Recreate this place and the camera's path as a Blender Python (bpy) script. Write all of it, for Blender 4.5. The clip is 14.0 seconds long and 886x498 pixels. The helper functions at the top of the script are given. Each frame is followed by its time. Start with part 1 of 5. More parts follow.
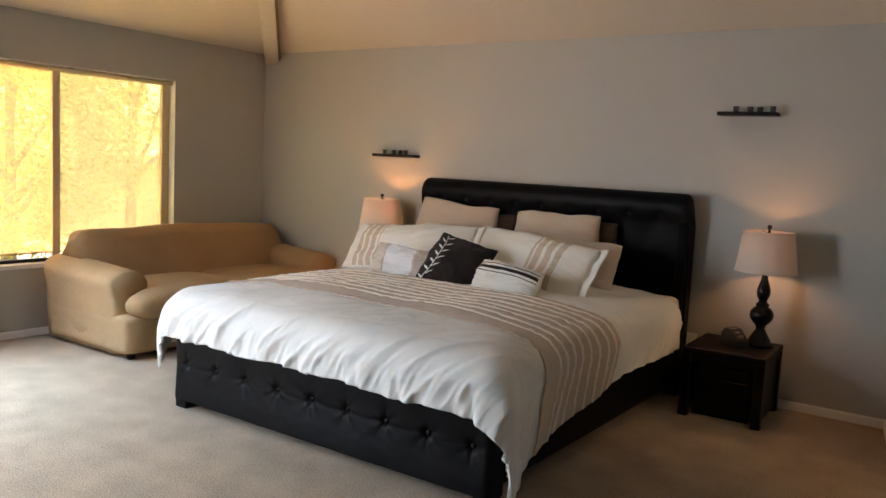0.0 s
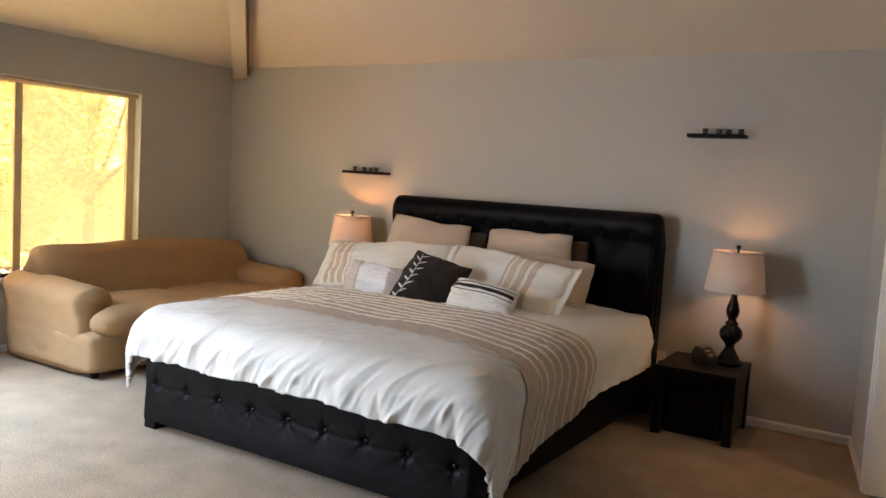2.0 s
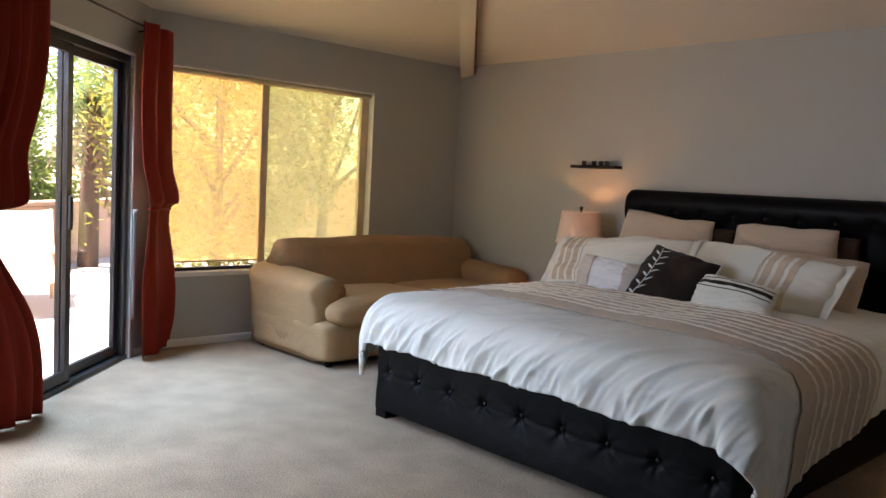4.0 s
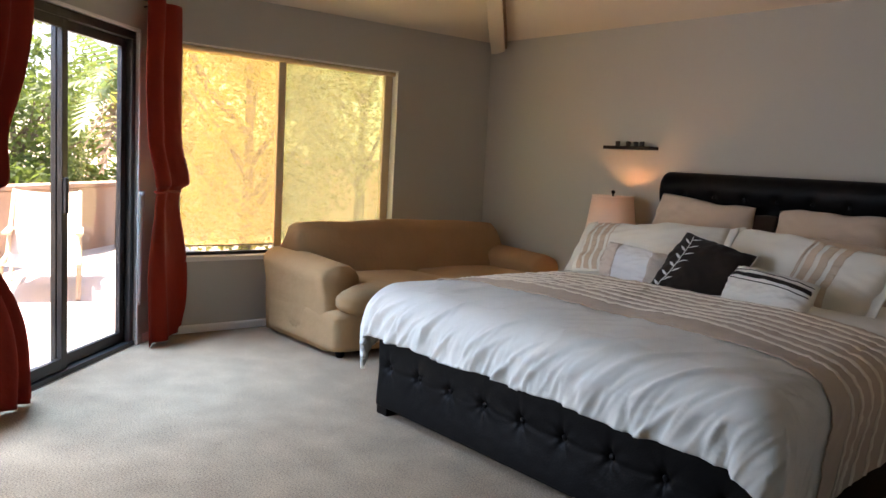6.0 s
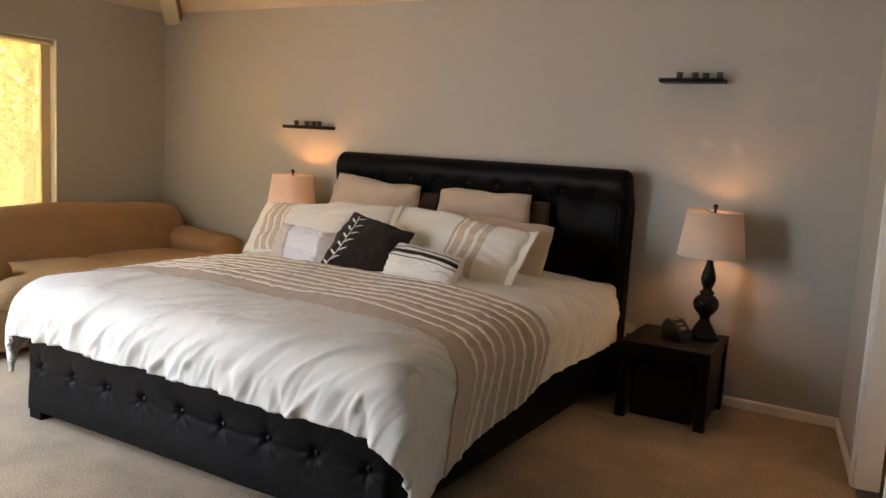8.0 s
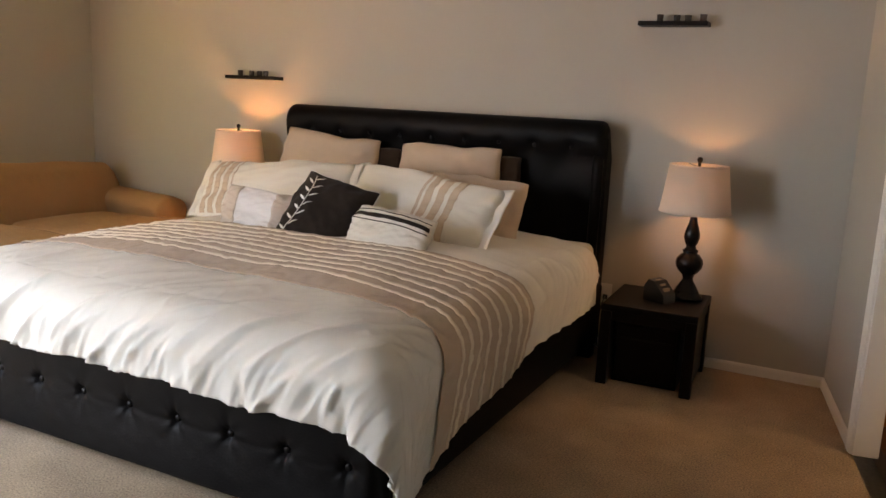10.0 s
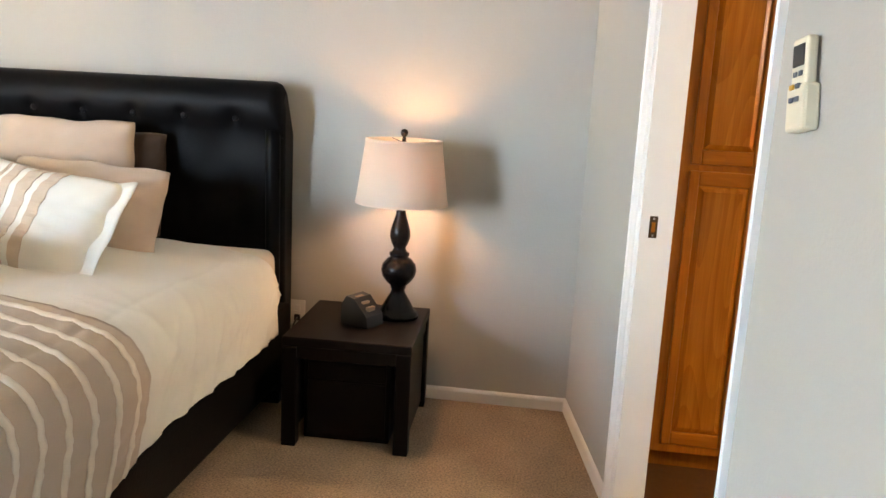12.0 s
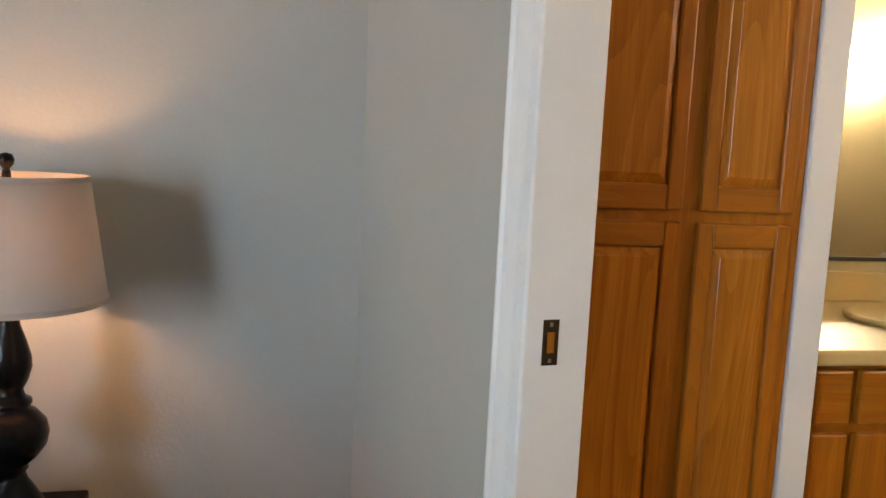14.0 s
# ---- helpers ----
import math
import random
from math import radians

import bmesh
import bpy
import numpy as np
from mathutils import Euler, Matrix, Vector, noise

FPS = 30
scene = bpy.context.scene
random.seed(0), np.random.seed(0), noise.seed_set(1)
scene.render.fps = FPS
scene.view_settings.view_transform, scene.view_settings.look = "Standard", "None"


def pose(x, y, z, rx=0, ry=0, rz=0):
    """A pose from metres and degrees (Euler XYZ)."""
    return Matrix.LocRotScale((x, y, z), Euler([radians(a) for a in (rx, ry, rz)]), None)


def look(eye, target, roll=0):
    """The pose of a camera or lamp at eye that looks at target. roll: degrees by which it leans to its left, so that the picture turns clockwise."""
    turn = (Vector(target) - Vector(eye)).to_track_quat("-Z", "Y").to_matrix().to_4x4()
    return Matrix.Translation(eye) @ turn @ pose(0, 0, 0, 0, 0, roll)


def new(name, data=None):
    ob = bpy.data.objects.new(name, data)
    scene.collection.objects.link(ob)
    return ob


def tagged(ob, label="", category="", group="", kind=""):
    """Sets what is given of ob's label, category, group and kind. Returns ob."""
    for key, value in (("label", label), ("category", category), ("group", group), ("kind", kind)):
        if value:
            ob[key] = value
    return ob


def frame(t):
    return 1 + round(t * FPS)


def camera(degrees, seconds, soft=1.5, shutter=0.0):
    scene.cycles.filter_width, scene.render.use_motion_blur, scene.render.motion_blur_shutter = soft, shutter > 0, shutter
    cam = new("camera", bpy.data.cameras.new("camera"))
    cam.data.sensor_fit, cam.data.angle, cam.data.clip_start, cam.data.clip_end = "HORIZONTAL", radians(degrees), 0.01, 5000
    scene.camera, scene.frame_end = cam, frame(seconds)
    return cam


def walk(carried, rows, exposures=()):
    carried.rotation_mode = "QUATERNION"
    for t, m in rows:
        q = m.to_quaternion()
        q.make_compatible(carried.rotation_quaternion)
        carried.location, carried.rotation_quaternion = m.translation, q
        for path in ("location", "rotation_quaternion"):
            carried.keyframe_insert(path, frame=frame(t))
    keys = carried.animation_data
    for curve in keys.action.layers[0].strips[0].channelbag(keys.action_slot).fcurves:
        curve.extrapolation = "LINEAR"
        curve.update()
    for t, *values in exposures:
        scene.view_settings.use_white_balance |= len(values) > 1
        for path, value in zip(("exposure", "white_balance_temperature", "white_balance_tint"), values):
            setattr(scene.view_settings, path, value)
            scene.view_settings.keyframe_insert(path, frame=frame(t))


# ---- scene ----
cam = camera(58.0, 14.0)
PATH = [
    (0, (5.9, -5.383, 1.455), (4.768, -3.749, 1.241), 2.9),
    (0.5, (5.835, -5.374, 1.425), (5.066, -3.538, 1.225), 2.7),
    (0.75, (5.829, -5.382, 1.426), (5.12, -3.521, 1.24), 2.45),
    (1, (5.827, -5.395, 1.428), (5.106, -3.538, 1.247), 2.3),
    (1.5, (5.805, -5.442, 1.438), (4.984, -3.628, 1.261), 2.9),
    (2, (5.803, -5.435, 1.46), (4.756, -3.74, 1.292), 3.5),
    (2.5, (5.636, -5.385, 1.396), (4.322, -3.881, 1.287), 2.8),
    (3, (5.598, -5.368, 1.326), (4.142, -4.001, 1.215), 3.5),
    (5.5, (5.474, -5.049, 1.299), (4.032, -3.682, 1.065), 2.5),
    (6, (5.495, -4.902, 1.318), (3.952, -3.649, 1.101), 3.1),
    (6.5, (5.592, -4.795, 1.311), (4.242, -3.338, 1.08), 3.9),
    (7, (5.707, -4.804, 1.415), (4.606, -3.149, 1.195), 2.8),
    (7.5, (5.716, -4.784, 1.409), (4.729, -3.062, 1.162), 2.5),
    (8, (5.72, -4.78, 1.4), (4.709, -3.073, 1.149), 3.3),
    (10.5, (5.394, -4.312, 1.404), (4.643, -2.497, 1.026), 3.1),
    (11, (5.4, -3.958, 1.379), (4.862, -2.056, 1.071), 4.2),
    (11.5, (5.351, -3.64, 1.339), (5.012, -1.7, 0.989), 4.9),
    (12, (5.333, -3.312, 1.326), (5.077, -1.366, 0.941), 3.0),
    (12.5, (5.304, -2.938, 1.306), (5.097, -0.97, 1.019), 4.9),
    (13, (5.243, -2.554, 1.282), (5.154, -0.574, 1.016), 3.9),
    (13.5, (5.236, -2.219, 1.221), (5.377, -0.239, 0.975), 3.1),
    (14, (5.262, -1.919, 1.217), (5.675, 0.024, 0.98), 2.8),
]
EXPOSURES = [
    (0, 3.1, 7780, 23.5), (0.5, 3.8, 8460, 25.5), (1, 3.88, 8460, 25.5), (1.5, 3.8, 8460, 25.5), (2, 3.25, 7730, 24.5), (2.5, 2.95, 7190, 23.5), (3, 2.5, 7040, 23.5),
    (5.5, 2.7, 7040, 23.5), (6, 2.62, 7040, 23.5), (6.5, 2.5, 7490, 24.5), (7, 3.15, 8040, 25.5), (7.5, 3.3, 8360, 25.5), (8, 3.25, 8360, 25.5), (10.5, 3.33, 8800, 27.5),
    (11, 4.15, 7940, 19), (11.5, 4.6, 7310, 17), (12, 4.7, 7010, 16), (12.5, 4.8, 6610, 15), (13, 4.6, 6510, 15), (13.5, 4.35, 6510, 15), (14, 3.9, 6810, 16),
]
walk(cam, [(t, look(eye, target, roll)) for t, eye, target, roll in PATH], EXPOSURES)

# ---- world, sun, exposure ----
SUN_DIR = Vector((-0.25, -0.25, 1.0)).normalized()
world = bpy.data.worlds.new("world")
scene.world = world
world.use_nodes = True
wn = world.node_tree
sky = wn.nodes.new("ShaderNodeTexSky")
sky.sky_type = "NISHITA"
sky.sun_disc = False
sky.sun_elevation = math.asin(SUN_DIR.z)
sky.sun_rotation = math.atan2(SUN_DIR.x, SUN_DIR.y)
wn.nodes["Background"].inputs[1].default_value = 0.15
wn.links.new(sky.outputs[0], wn.nodes["Background"].inputs[0])
sun_data = bpy.data.lights.new("sun", "SUN")
sun_data.energy, sun_data.angle, sun_data.color = 5.0, radians(0.5), (1.0, 0.95, 0.87)
sun = new("sun", sun_data)
sun.matrix_world = look(SUN_DIR * 30, (0, 0, 0))

# added lamp in an assumed, unseen tall side window beyond the curtain, for sky light
side_fill_data = bpy.data.lights.new("side_fill_light", "AREA")
side_fill_data.shape, side_fill_data.size, side_fill_data.size_y, side_fill_data.energy, side_fill_data.color = "RECTANGLE", 0.76, 1.9, 7.6, (0.52, 0.75, 1.0)
side_fill = new("side_fill_light", side_fill_data)
side_fill.matrix_world = look((1.69, -4.75, 1.05), (3.0, -2.9, 0.1))
side_fill_data.spread = radians(125)

# added lamp hidden outside above the sliding door's head, for steep sky light
door_fill_data = bpy.data.lights.new("door_fill_light", "AREA")
door_fill_data.shape, door_fill_data.size, door_fill_data.size_y, door_fill_data.energy, door_fill_data.color = "RECTANGLE", 1.4, 0.28, 12.5, (0.33, 0.63, 1.0)
door_fill_data.spread = radians(105)
door_fill = new("door_fill_light", door_fill_data)
door_fill.matrix_world = look((0.50, -3.98, 2.17), (1.40, -3.08, 0.0))


# ---- materials ----
def nodes_of(name):
    m = bpy.data.materials.new(name)
    m.use_nodes = True
    return m, m.node_tree, m.node_tree.nodes["Principled BSDF"]


def material(name, base, rough=0.6, var=0.12, scale=4.0, grain=0.0, grain_scale=150.0, bump=0.0, bump_scale=200.0,
             metal=0.0, sheen=0.0, coat=0.0, spec=0.5, stretch=(1, 1, 1), random_tint=0.0):
    """A surface with broad mottling, fine grain and relief, in object coordinates at real size."""
    m, tree, bsdf = nodes_of(name)
    link = tree.links.new
    co = tree.nodes.new("ShaderNodeTexCoord")
    mp = tree.nodes.new("ShaderNodeMapping")
    mp.inputs["Scale"].default_value = stretch
    link(co.outputs["Object"], mp.inputs[0])
    big = tree.nodes.new("ShaderNodeTexNoise")
    big.inputs["Scale"].default_value, big.inputs["Detail"].default_value = scale, 4
    link(mp.outputs[0], big.inputs["Vector"])
    fine = tree.nodes.new("ShaderNodeTexNoise")
    fine.inputs["Scale"].default_value, fine.inputs["Detail"].default_value = grain_scale, 2
    link(mp.outputs[0], fine.inputs["Vector"])
    value = tree.nodes.new("ShaderNodeMath")
    value.operation = "MULTIPLY_ADD"
    value.inputs[1].default_value = var * 2
    value.inputs[2].default_value = 1 - var
    link(big.outputs[0], value.inputs[0])
    second = tree.nodes.new("ShaderNodeMath")
    second.operation = "MULTIPLY_ADD"
    second.inputs[1].default_value = grain * 2
    second.inputs[2].default_value = 1 - grain
    link(fine.outputs[0], second.inputs[0])
    both = tree.nodes.new("ShaderNodeMath")
    both.operation = "MULTIPLY"
    link(value.outputs[0], both.inputs[0])
    link(second.outputs[0], both.inputs[1])
    last = both
    if random_tint:
        info = tree.nodes.new("ShaderNodeNewGeometry")
        third = tree.nodes.new("ShaderNodeMath")
        third.operation = "MULTIPLY_ADD"
        third.inputs[1].default_value = random_tint * 2
        third.inputs[2].default_value = 1 - random_tint
        link(info.outputs["Random Per Island"], third.inputs[0])
        last = tree.nodes.new("ShaderNodeMath")
        last.operation = "MULTIPLY"
        link(both.outputs[0], last.inputs[0])
        link(third.outputs[0], last.inputs[1])
    tint = tree.nodes.new("ShaderNodeVectorMath")
    tint.operation = "SCALE"
    tint.inputs[0].default_value = base
    link(last.outputs[0], tint.inputs["Scale"])
    link(tint.outputs[0], bsdf.inputs["Base Color"])
    bsdf.inputs["Roughness"].default_value = rough
    bsdf.inputs["Metallic"].default_value = metal
    bsdf.inputs["Specular IOR Level"].default_value = spec
    if sheen:
        bsdf.inputs["Sheen Weight"].default_value = sheen
    if coat:
        bsdf.inputs["Coat Weight"].default_value = coat
    if bump:
        tex = tree.nodes.new("ShaderNodeTexNoise")
        tex.inputs["Scale"].default_value, tex.inputs["Detail"].default_value = bump_scale, 3
        link(mp.outputs[0], tex.inputs["Vector"])
        bp = tree.nodes.new("ShaderNodeBump")
        bp.inputs["Strength"].default_value, bp.inputs["Distance"].default_value = 0.6, bump
        link(tex.outputs[0], bp.inputs["Height"])
        link(bp.outputs[0], bsdf.inputs["Normal"])
    return m


def wood(name, dark, light, rough=0.35, figure=5.0, contrast=0.09, along="z"):
    """Oak-like wood: cathedral rings and fine pores, the grain running along z or x."""
    m, tree, bsdf = nodes_of(name)
    link = tree.links.new

    def noise_at(scale, mapping, detail):
        co = tree.nodes.new("ShaderNodeTexCoord")
        mp = tree.nodes.new("ShaderNodeMapping")
        mp.inputs["Scale"].default_value = mapping if along == "z" else (mapping[2], mapping[1], mapping[0])
        link(co.outputs["Object"], mp.inputs[0])
        n = tree.nodes.new("ShaderNodeTexNoise")
        n.inputs["Scale"].default_value, n.inputs["Detail"].default_value = scale, detail
        link(mp.outputs[0], n.inputs["Vector"])
        return n

    def math_node(op, a, b, c=0.0):
        n = tree.nodes.new("ShaderNodeMath")
        n.operation = op
        for k, v in enumerate((a, b, c)):
            if hasattr(v, "links"):
                link(v, n.inputs[k])
            else:
                n.inputs[k].default_value = v
        return n.outputs[0]

    body = noise_at(1.0, (figure, figure, 0.45), 1.2)
    rings = math_node("FRACT", math_node("MULTIPLY", body.outputs[0], 34.0), 0.0)
    pores = noise_at(1.0, (330, 330, 7), 2)
    streak = noise_at(1.0, (45, 45, 1.2), 3)
    v = math_node("MULTIPLY_ADD", rings, contrast, math_node("MULTIPLY_ADD", pores.outputs[0], 0.34, math_node("MULTIPLY", streak.outputs[0], 0.5)))
    ramp = tree.nodes.new("ShaderNodeValToRGB")
    ramp.color_ramp.elements[0].color, ramp.color_ramp.elements[1].color = (*dark, 1), (*light, 1)
    ramp.color_ramp.elements[0].position, ramp.color_ramp.elements[1].position = 0.26, 0.84
    link(v, ramp.inputs[0])
    link(ramp.outputs[0], bsdf.inputs["Base Color"])
    bsdf.inputs["Roughness"].default_value = rough
    bsdf.inputs["Specular IOR Level"].default_value = 0.3
    bp = tree.nodes.new("ShaderNodeBump")
    bp.inputs["Strength"].default_value, bp.inputs["Distance"].default_value = 0.4, 0.0008
    link(pores.outputs[0], bp.inputs["Height"])
    link(bp.outputs[0], bsdf.inputs["Normal"])
    return m


def clear(name, colour=(1, 1, 1), gloss=0.06, haze=0.0, haze_colour=(1, 1, 1)):
    """Thin pane: lets light straight through, with a little gloss, and some scattering for a woven blind."""
    m, tree, bsdf = nodes_of(name)
    link = tree.links.new
    out = tree.nodes["Material Output"]
    trans = tree.nodes.new("ShaderNodeBsdfTransparent")
    trans.inputs[0].default_value = (*colour, 1)
    glossy = tree.nodes.new("ShaderNodeBsdfGlossy")
    glossy.inputs["Roughness"].default_value = 0.02
    mix = tree.nodes.new("ShaderNodeMixShader")
    mix.inputs[0].default_value = gloss
    link(trans.outputs[0], mix.inputs[1])
    link(glossy.outputs[0], mix.inputs[2])
    last = mix
    if haze:
        tl = tree.nodes.new("ShaderNodeBsdfTranslucent")
        tl.inputs[0].default_value = (*haze_colour, 1)
        last = tree.nodes.new("ShaderNodeMixShader")
        last.inputs[0].default_value = haze
        link(mix.outputs[0], last.inputs[1])
        link(tl.outputs[0], last.inputs[2])
    link(last.outputs[0], out.inputs[0])
    return m


def lamp_cloth(name, colour, through_share=0.45):
    m, tree, bsdf = nodes_of(name)
    tl = tree.nodes.new("ShaderNodeBsdfTranslucent")
    tl.inputs[0].default_value = (*colour, 1)
    mix = tree.nodes.new("ShaderNodeMixShader")
    mix.inputs[0].default_value = through_share
    bsdf.inputs["Base Color"].default_value = (*colour, 1)
    bsdf.inputs["Roughness"].default_value = 0.9
    weave = tree.nodes.new("ShaderNodeTexNoise")
    weave.inputs["Scale"].default_value = 400
    bp = tree.nodes.new("ShaderNodeBump")
    bp.inputs["Distance"].default_value = 0.001
    tree.links.new(weave.outputs[0], bp.inputs["Height"])
    tree.links.new(bp.outputs[0], bsdf.inputs["Normal"])
    tree.links.new(bsdf.outputs[0], mix.inputs[1])
    tree.links.new(tl.outputs[0], mix.inputs[2])
    tree.links.new(mix.outputs[0], tree.nodes["Material Output"].inputs[0])
    return m


def glow(name, colour, strength):
    m, tree, bsdf = nodes_of(name)
    bsdf.inputs["Base Color"].default_value = (*colour, 1)
    bsdf.inputs["Emission Color"].default_value = (*colour, 1)
    bsdf.inputs["Emission Strength"].default_value = strength
    return m


PAINT = material("grey_wall_paint", (0.452, 0.440, 0.396), 0.75, 0.03, 1.5, 0.02, 300, 0.0012, 90)
CEIL = material("ceiling_paint", (0.69, 0.61, 0.50), 0.85, 0.03, 1.2, 0.03, 200, 0.002, 60)
WHITE = material("white_trim_paint", (0.80, 0.79, 0.76), 0.4, 0.04, 6, 0.02, 200)
CARPET = material("cut_pile_carpet", (0.345, 0.250, 0.165), 1.0, 0.38, 4.5, 0.9, 130, 0.005, 160, sheen=0.12, spec=0.1)
BUTTONL = material("glossy_leather", (0.006, 0.005, 0.005), 0.38, 0.1, 12, spec=0.22)
LEATHER = material("dark_brown_leather", (0.005, 0.0042, 0.0042), 0.46, 0.2, 12, 0.1, 90, 0.0012, 120, spec=0.09)
COTTON = material("cream_cotton", (0.72, 0.70, 0.64), 0.9, 0.05, 8, 0.04, 500, 0.001, 600, sheen=0.2, spec=0.2)
SHEETC = material("ivory_cotton", (0.74, 0.68, 0.56), 0.9, 0.06, 8, 0.05, 500, 0.001, 600, sheen=0.2, spec=0.2)
TAUPE = material("taupe_band_cloth", (0.55, 0.435, 0.33), 0.9, 0.08, 10, 0.08, 400, 0.001, 500, sheen=0.2, spec=0.2)
GREIGE = material("greige_cloth", (0.60, 0.52, 0.45), 0.9, 0.07, 10, 0.06, 400, 0.001, 500, sheen=0.2, spec=0.2)
RUFFLE = material("pale_ruffle_cloth", (0.78, 0.70, 0.58), 0.9, 0.1, 30, 0.08, 400, sheen=0.2, spec=0.2)
BLUSH = material("beige_pillow_cloth", (0.55, 0.43, 0.34), 0.9, 0.07, 8, 0.05, 500, 0.001, 600, sheen=0.3, spec=0.2)
PALE = material("white_pillow_cloth", (0.78, 0.78, 0.78), 0.9, 0.05, 8, 0.04, 500, 0.001, 600, sheen=0.2, spec=0.2)
BROWN = material("dark_brown_cloth", (0.022, 0.014, 0.011), 0.85, 0.12, 10, 0.1, 400, 0.001, 500, sheen=0.1, spec=0.2)
BROWNP = material("brown_pillow_cloth", (0.045, 0.024, 0.014), 0.85, 0.12, 10, 0.1, 400, 0.001, 500, sheen=0.1, spec=0.2)
SLIP = material("tan_slipcover", (0.40, 0.245, 0.125), 0.95, 0.12, 5, 0.08, 500, 0.012, 16, spec=0.2)
ESPRESSO = material("espresso_wood", (0.007, 0.0045, 0.004), 0.4, 0.25, 9, 0.15, 120, spec=0.13, stretch=(1, 1, 0.2))
LAMPB = material("dark_turned_wood", (0.007, 0.005, 0.0045), 0.26, 0.3, 18, 0.1, 120, spec=0.25)
SHADE = lamp_cloth("beige_shade_cloth", (0.78, 0.66, 0.56), 0.16)
BULB = glow("lit_bulb", (1.0, 0.55, 0.25), 11.5)
BULB_STRONG = glow("lit_bulb_strong", (1.0, 0.48, 0.18), 34.0)
BROWNSTRIP = material("brown_strip_colour", (0.20, 0.115, 0.06), 0.6, 0.1, 6)
METAL = material("dark_bronze_metal", (0.05, 0.047, 0.045), 0.4, 0.1, 10, metal=0.6)
CHROME = material("brushed_steel", (0.5, 0.5, 0.5), 0.3, 0.05, 10, metal=1.0)
BRASS = material("brown_brass", (0.10, 0.07, 0.045), 0.35, 0.2, 40, metal=0.9)
RED = material("rust_red_curtain", (0.25, 0.022, 0.009), 0.75, 0.12, 6, 0.06, 500, 0.006, 25, spec=0.2)
LINING = material("grey_curtain_lining", (0.30, 0.29, 0.27), 0.85, 0.06, 6)
TANF = material("tan_window_frame", (0.60, 0.47, 0.30), 0.5, 0.06, 6)
BLACKF = material("black_mirror_frame", (0.006, 0.0045, 0.0045), 0.3, 0.15, 10, spec=0.25)
OAK = wood("honey_oak", (0.29, 0.088, 0.006), (0.56, 0.205, 0.018), 0.30)
OAK_RAIL = wood("honey_oak_cross_grain", (0.28, 0.085, 0.006), (0.53, 0.192, 0.017), 0.30, along="x")
OAK_FIELD = wood("honey_oak_figured", (0.29, 0.088, 0.006), (0.60, 0.235, 0.026), 0.26, 3.6, 0.14)
FLOORW = wood("brown_hall_floor", (0.10, 0.042, 0.015), (0.20, 0.09, 0.03), 0.35)
PLASTIC = material("ivory_plastic", (0.72, 0.66, 0.50), 0.4, 0.04, 20)
TANREFL = material("tan_reflection_colour", (0.34, 0.25, 0.17), 0.35, 0.1, 20)
DARKP = material("dark_plastic", (0.02, 0.02, 0.02), 0.3, 0.05, 20)
COUNTER = material("cream_laminate", (0.60, 0.45, 0.19), 0.3, 0.05, 30, 0.06, 200)
YELLOWW = material("cream_bath_paint", (0.58, 0.49, 0.27), 0.7, 0.03, 2, 0.02, 200)
GLASS = clear("window_glass")
SCREEN = clear("solar_blind", (1.0, 0.88, 0.56), 0.01, 0.22, (0.90, 0.77, 0.50))
SHEER = clear("solar_blind_pale", (0.80, 0.80, 0.54), 0.01, 0.24, (0.86, 0.80, 0.55))
PATIO = material("sunlit_concrete", (0.56, 0.52, 0.49), 0.9, 0.1, 1.2, 0.1, 60, 0.003, 40)
SOIL = material("desert_gravel", (0.42, 0.34, 0.25), 0.95, 0.2, 1.5, 0.25, 50, 0.01, 40)
STUCCO = material("tan_stucco", (0.42, 0.27, 0.19), 0.9, 0.08, 1.5, 0.1, 80, 0.005, 70)
LEAF = material("green_leaves", (0.085, 0.125, 0.03), 0.6, 0.3, 1.5, 0.1, 40, random_tint=0.5)
LEAFY = material("yellow_green_leaves", (0.17, 0.17, 0.03), 0.6, 0.3, 1.5, 0.1, 40, random_tint=0.5)
FROND = material("palm_fronds", (0.11, 0.16, 0.05), 0.5, 0.25, 3, random_tint=0.35)
DEADF = material("dry_fronds", (0.22, 0.15, 0.09), 0.9, 0.25, 3, random_tint=0.35)
BARK = material("bark", (0.12, 0.085, 0.06), 0.95, 0.3, 12, 0.2, 60, 0.01, 30)
SLING = material("pale_sling_cloth", (0.66, 0.55, 0.45), 0.8, 0.1, 8, 0.1, 200)
TEAK = material("lounger_wood", (0.52, 0.38, 0.26), 0.6, 0.15, 8, stretch=(1, 1, 1))


def lit_through(mat, colour, share=0.5):
    """Leaves let some sun through."""
    tree = mat.node_tree
    tl = tree.nodes.new("ShaderNodeBsdfTranslucent")
    tl.inputs[0].default_value = (*colour, 1)
    mix = tree.nodes.new("ShaderNodeMixShader")
    mix.inputs[0].default_value = share
    tree.links.new(tree.nodes["Principled BSDF"].outputs[0], mix.inputs[1])
    tree.links.new(tl.outputs[0], mix.inputs[2])
    tree.links.new(mix.outputs[0], tree.nodes["Material Output"].inputs[0])


lit_through(LEAF, (0.16, 0.22, 0.04))
lit_through(LEAFY, (0.30, 0.28, 0.05))
lit_through(FROND, (0.16, 0.24, 0.07), 0.35)


def mirror_material():
    m, tree, bsdf = nodes_of("silvered_glass")
    bsdf.inputs["Base Color"].default_value = (0.86, 0.88, 0.86, 1)
    bsdf.inputs["Metallic"].default_value = 1
    bsdf.inputs["Roughness"].default_value = 0.01
    return m


MIRROR = mirror_material()


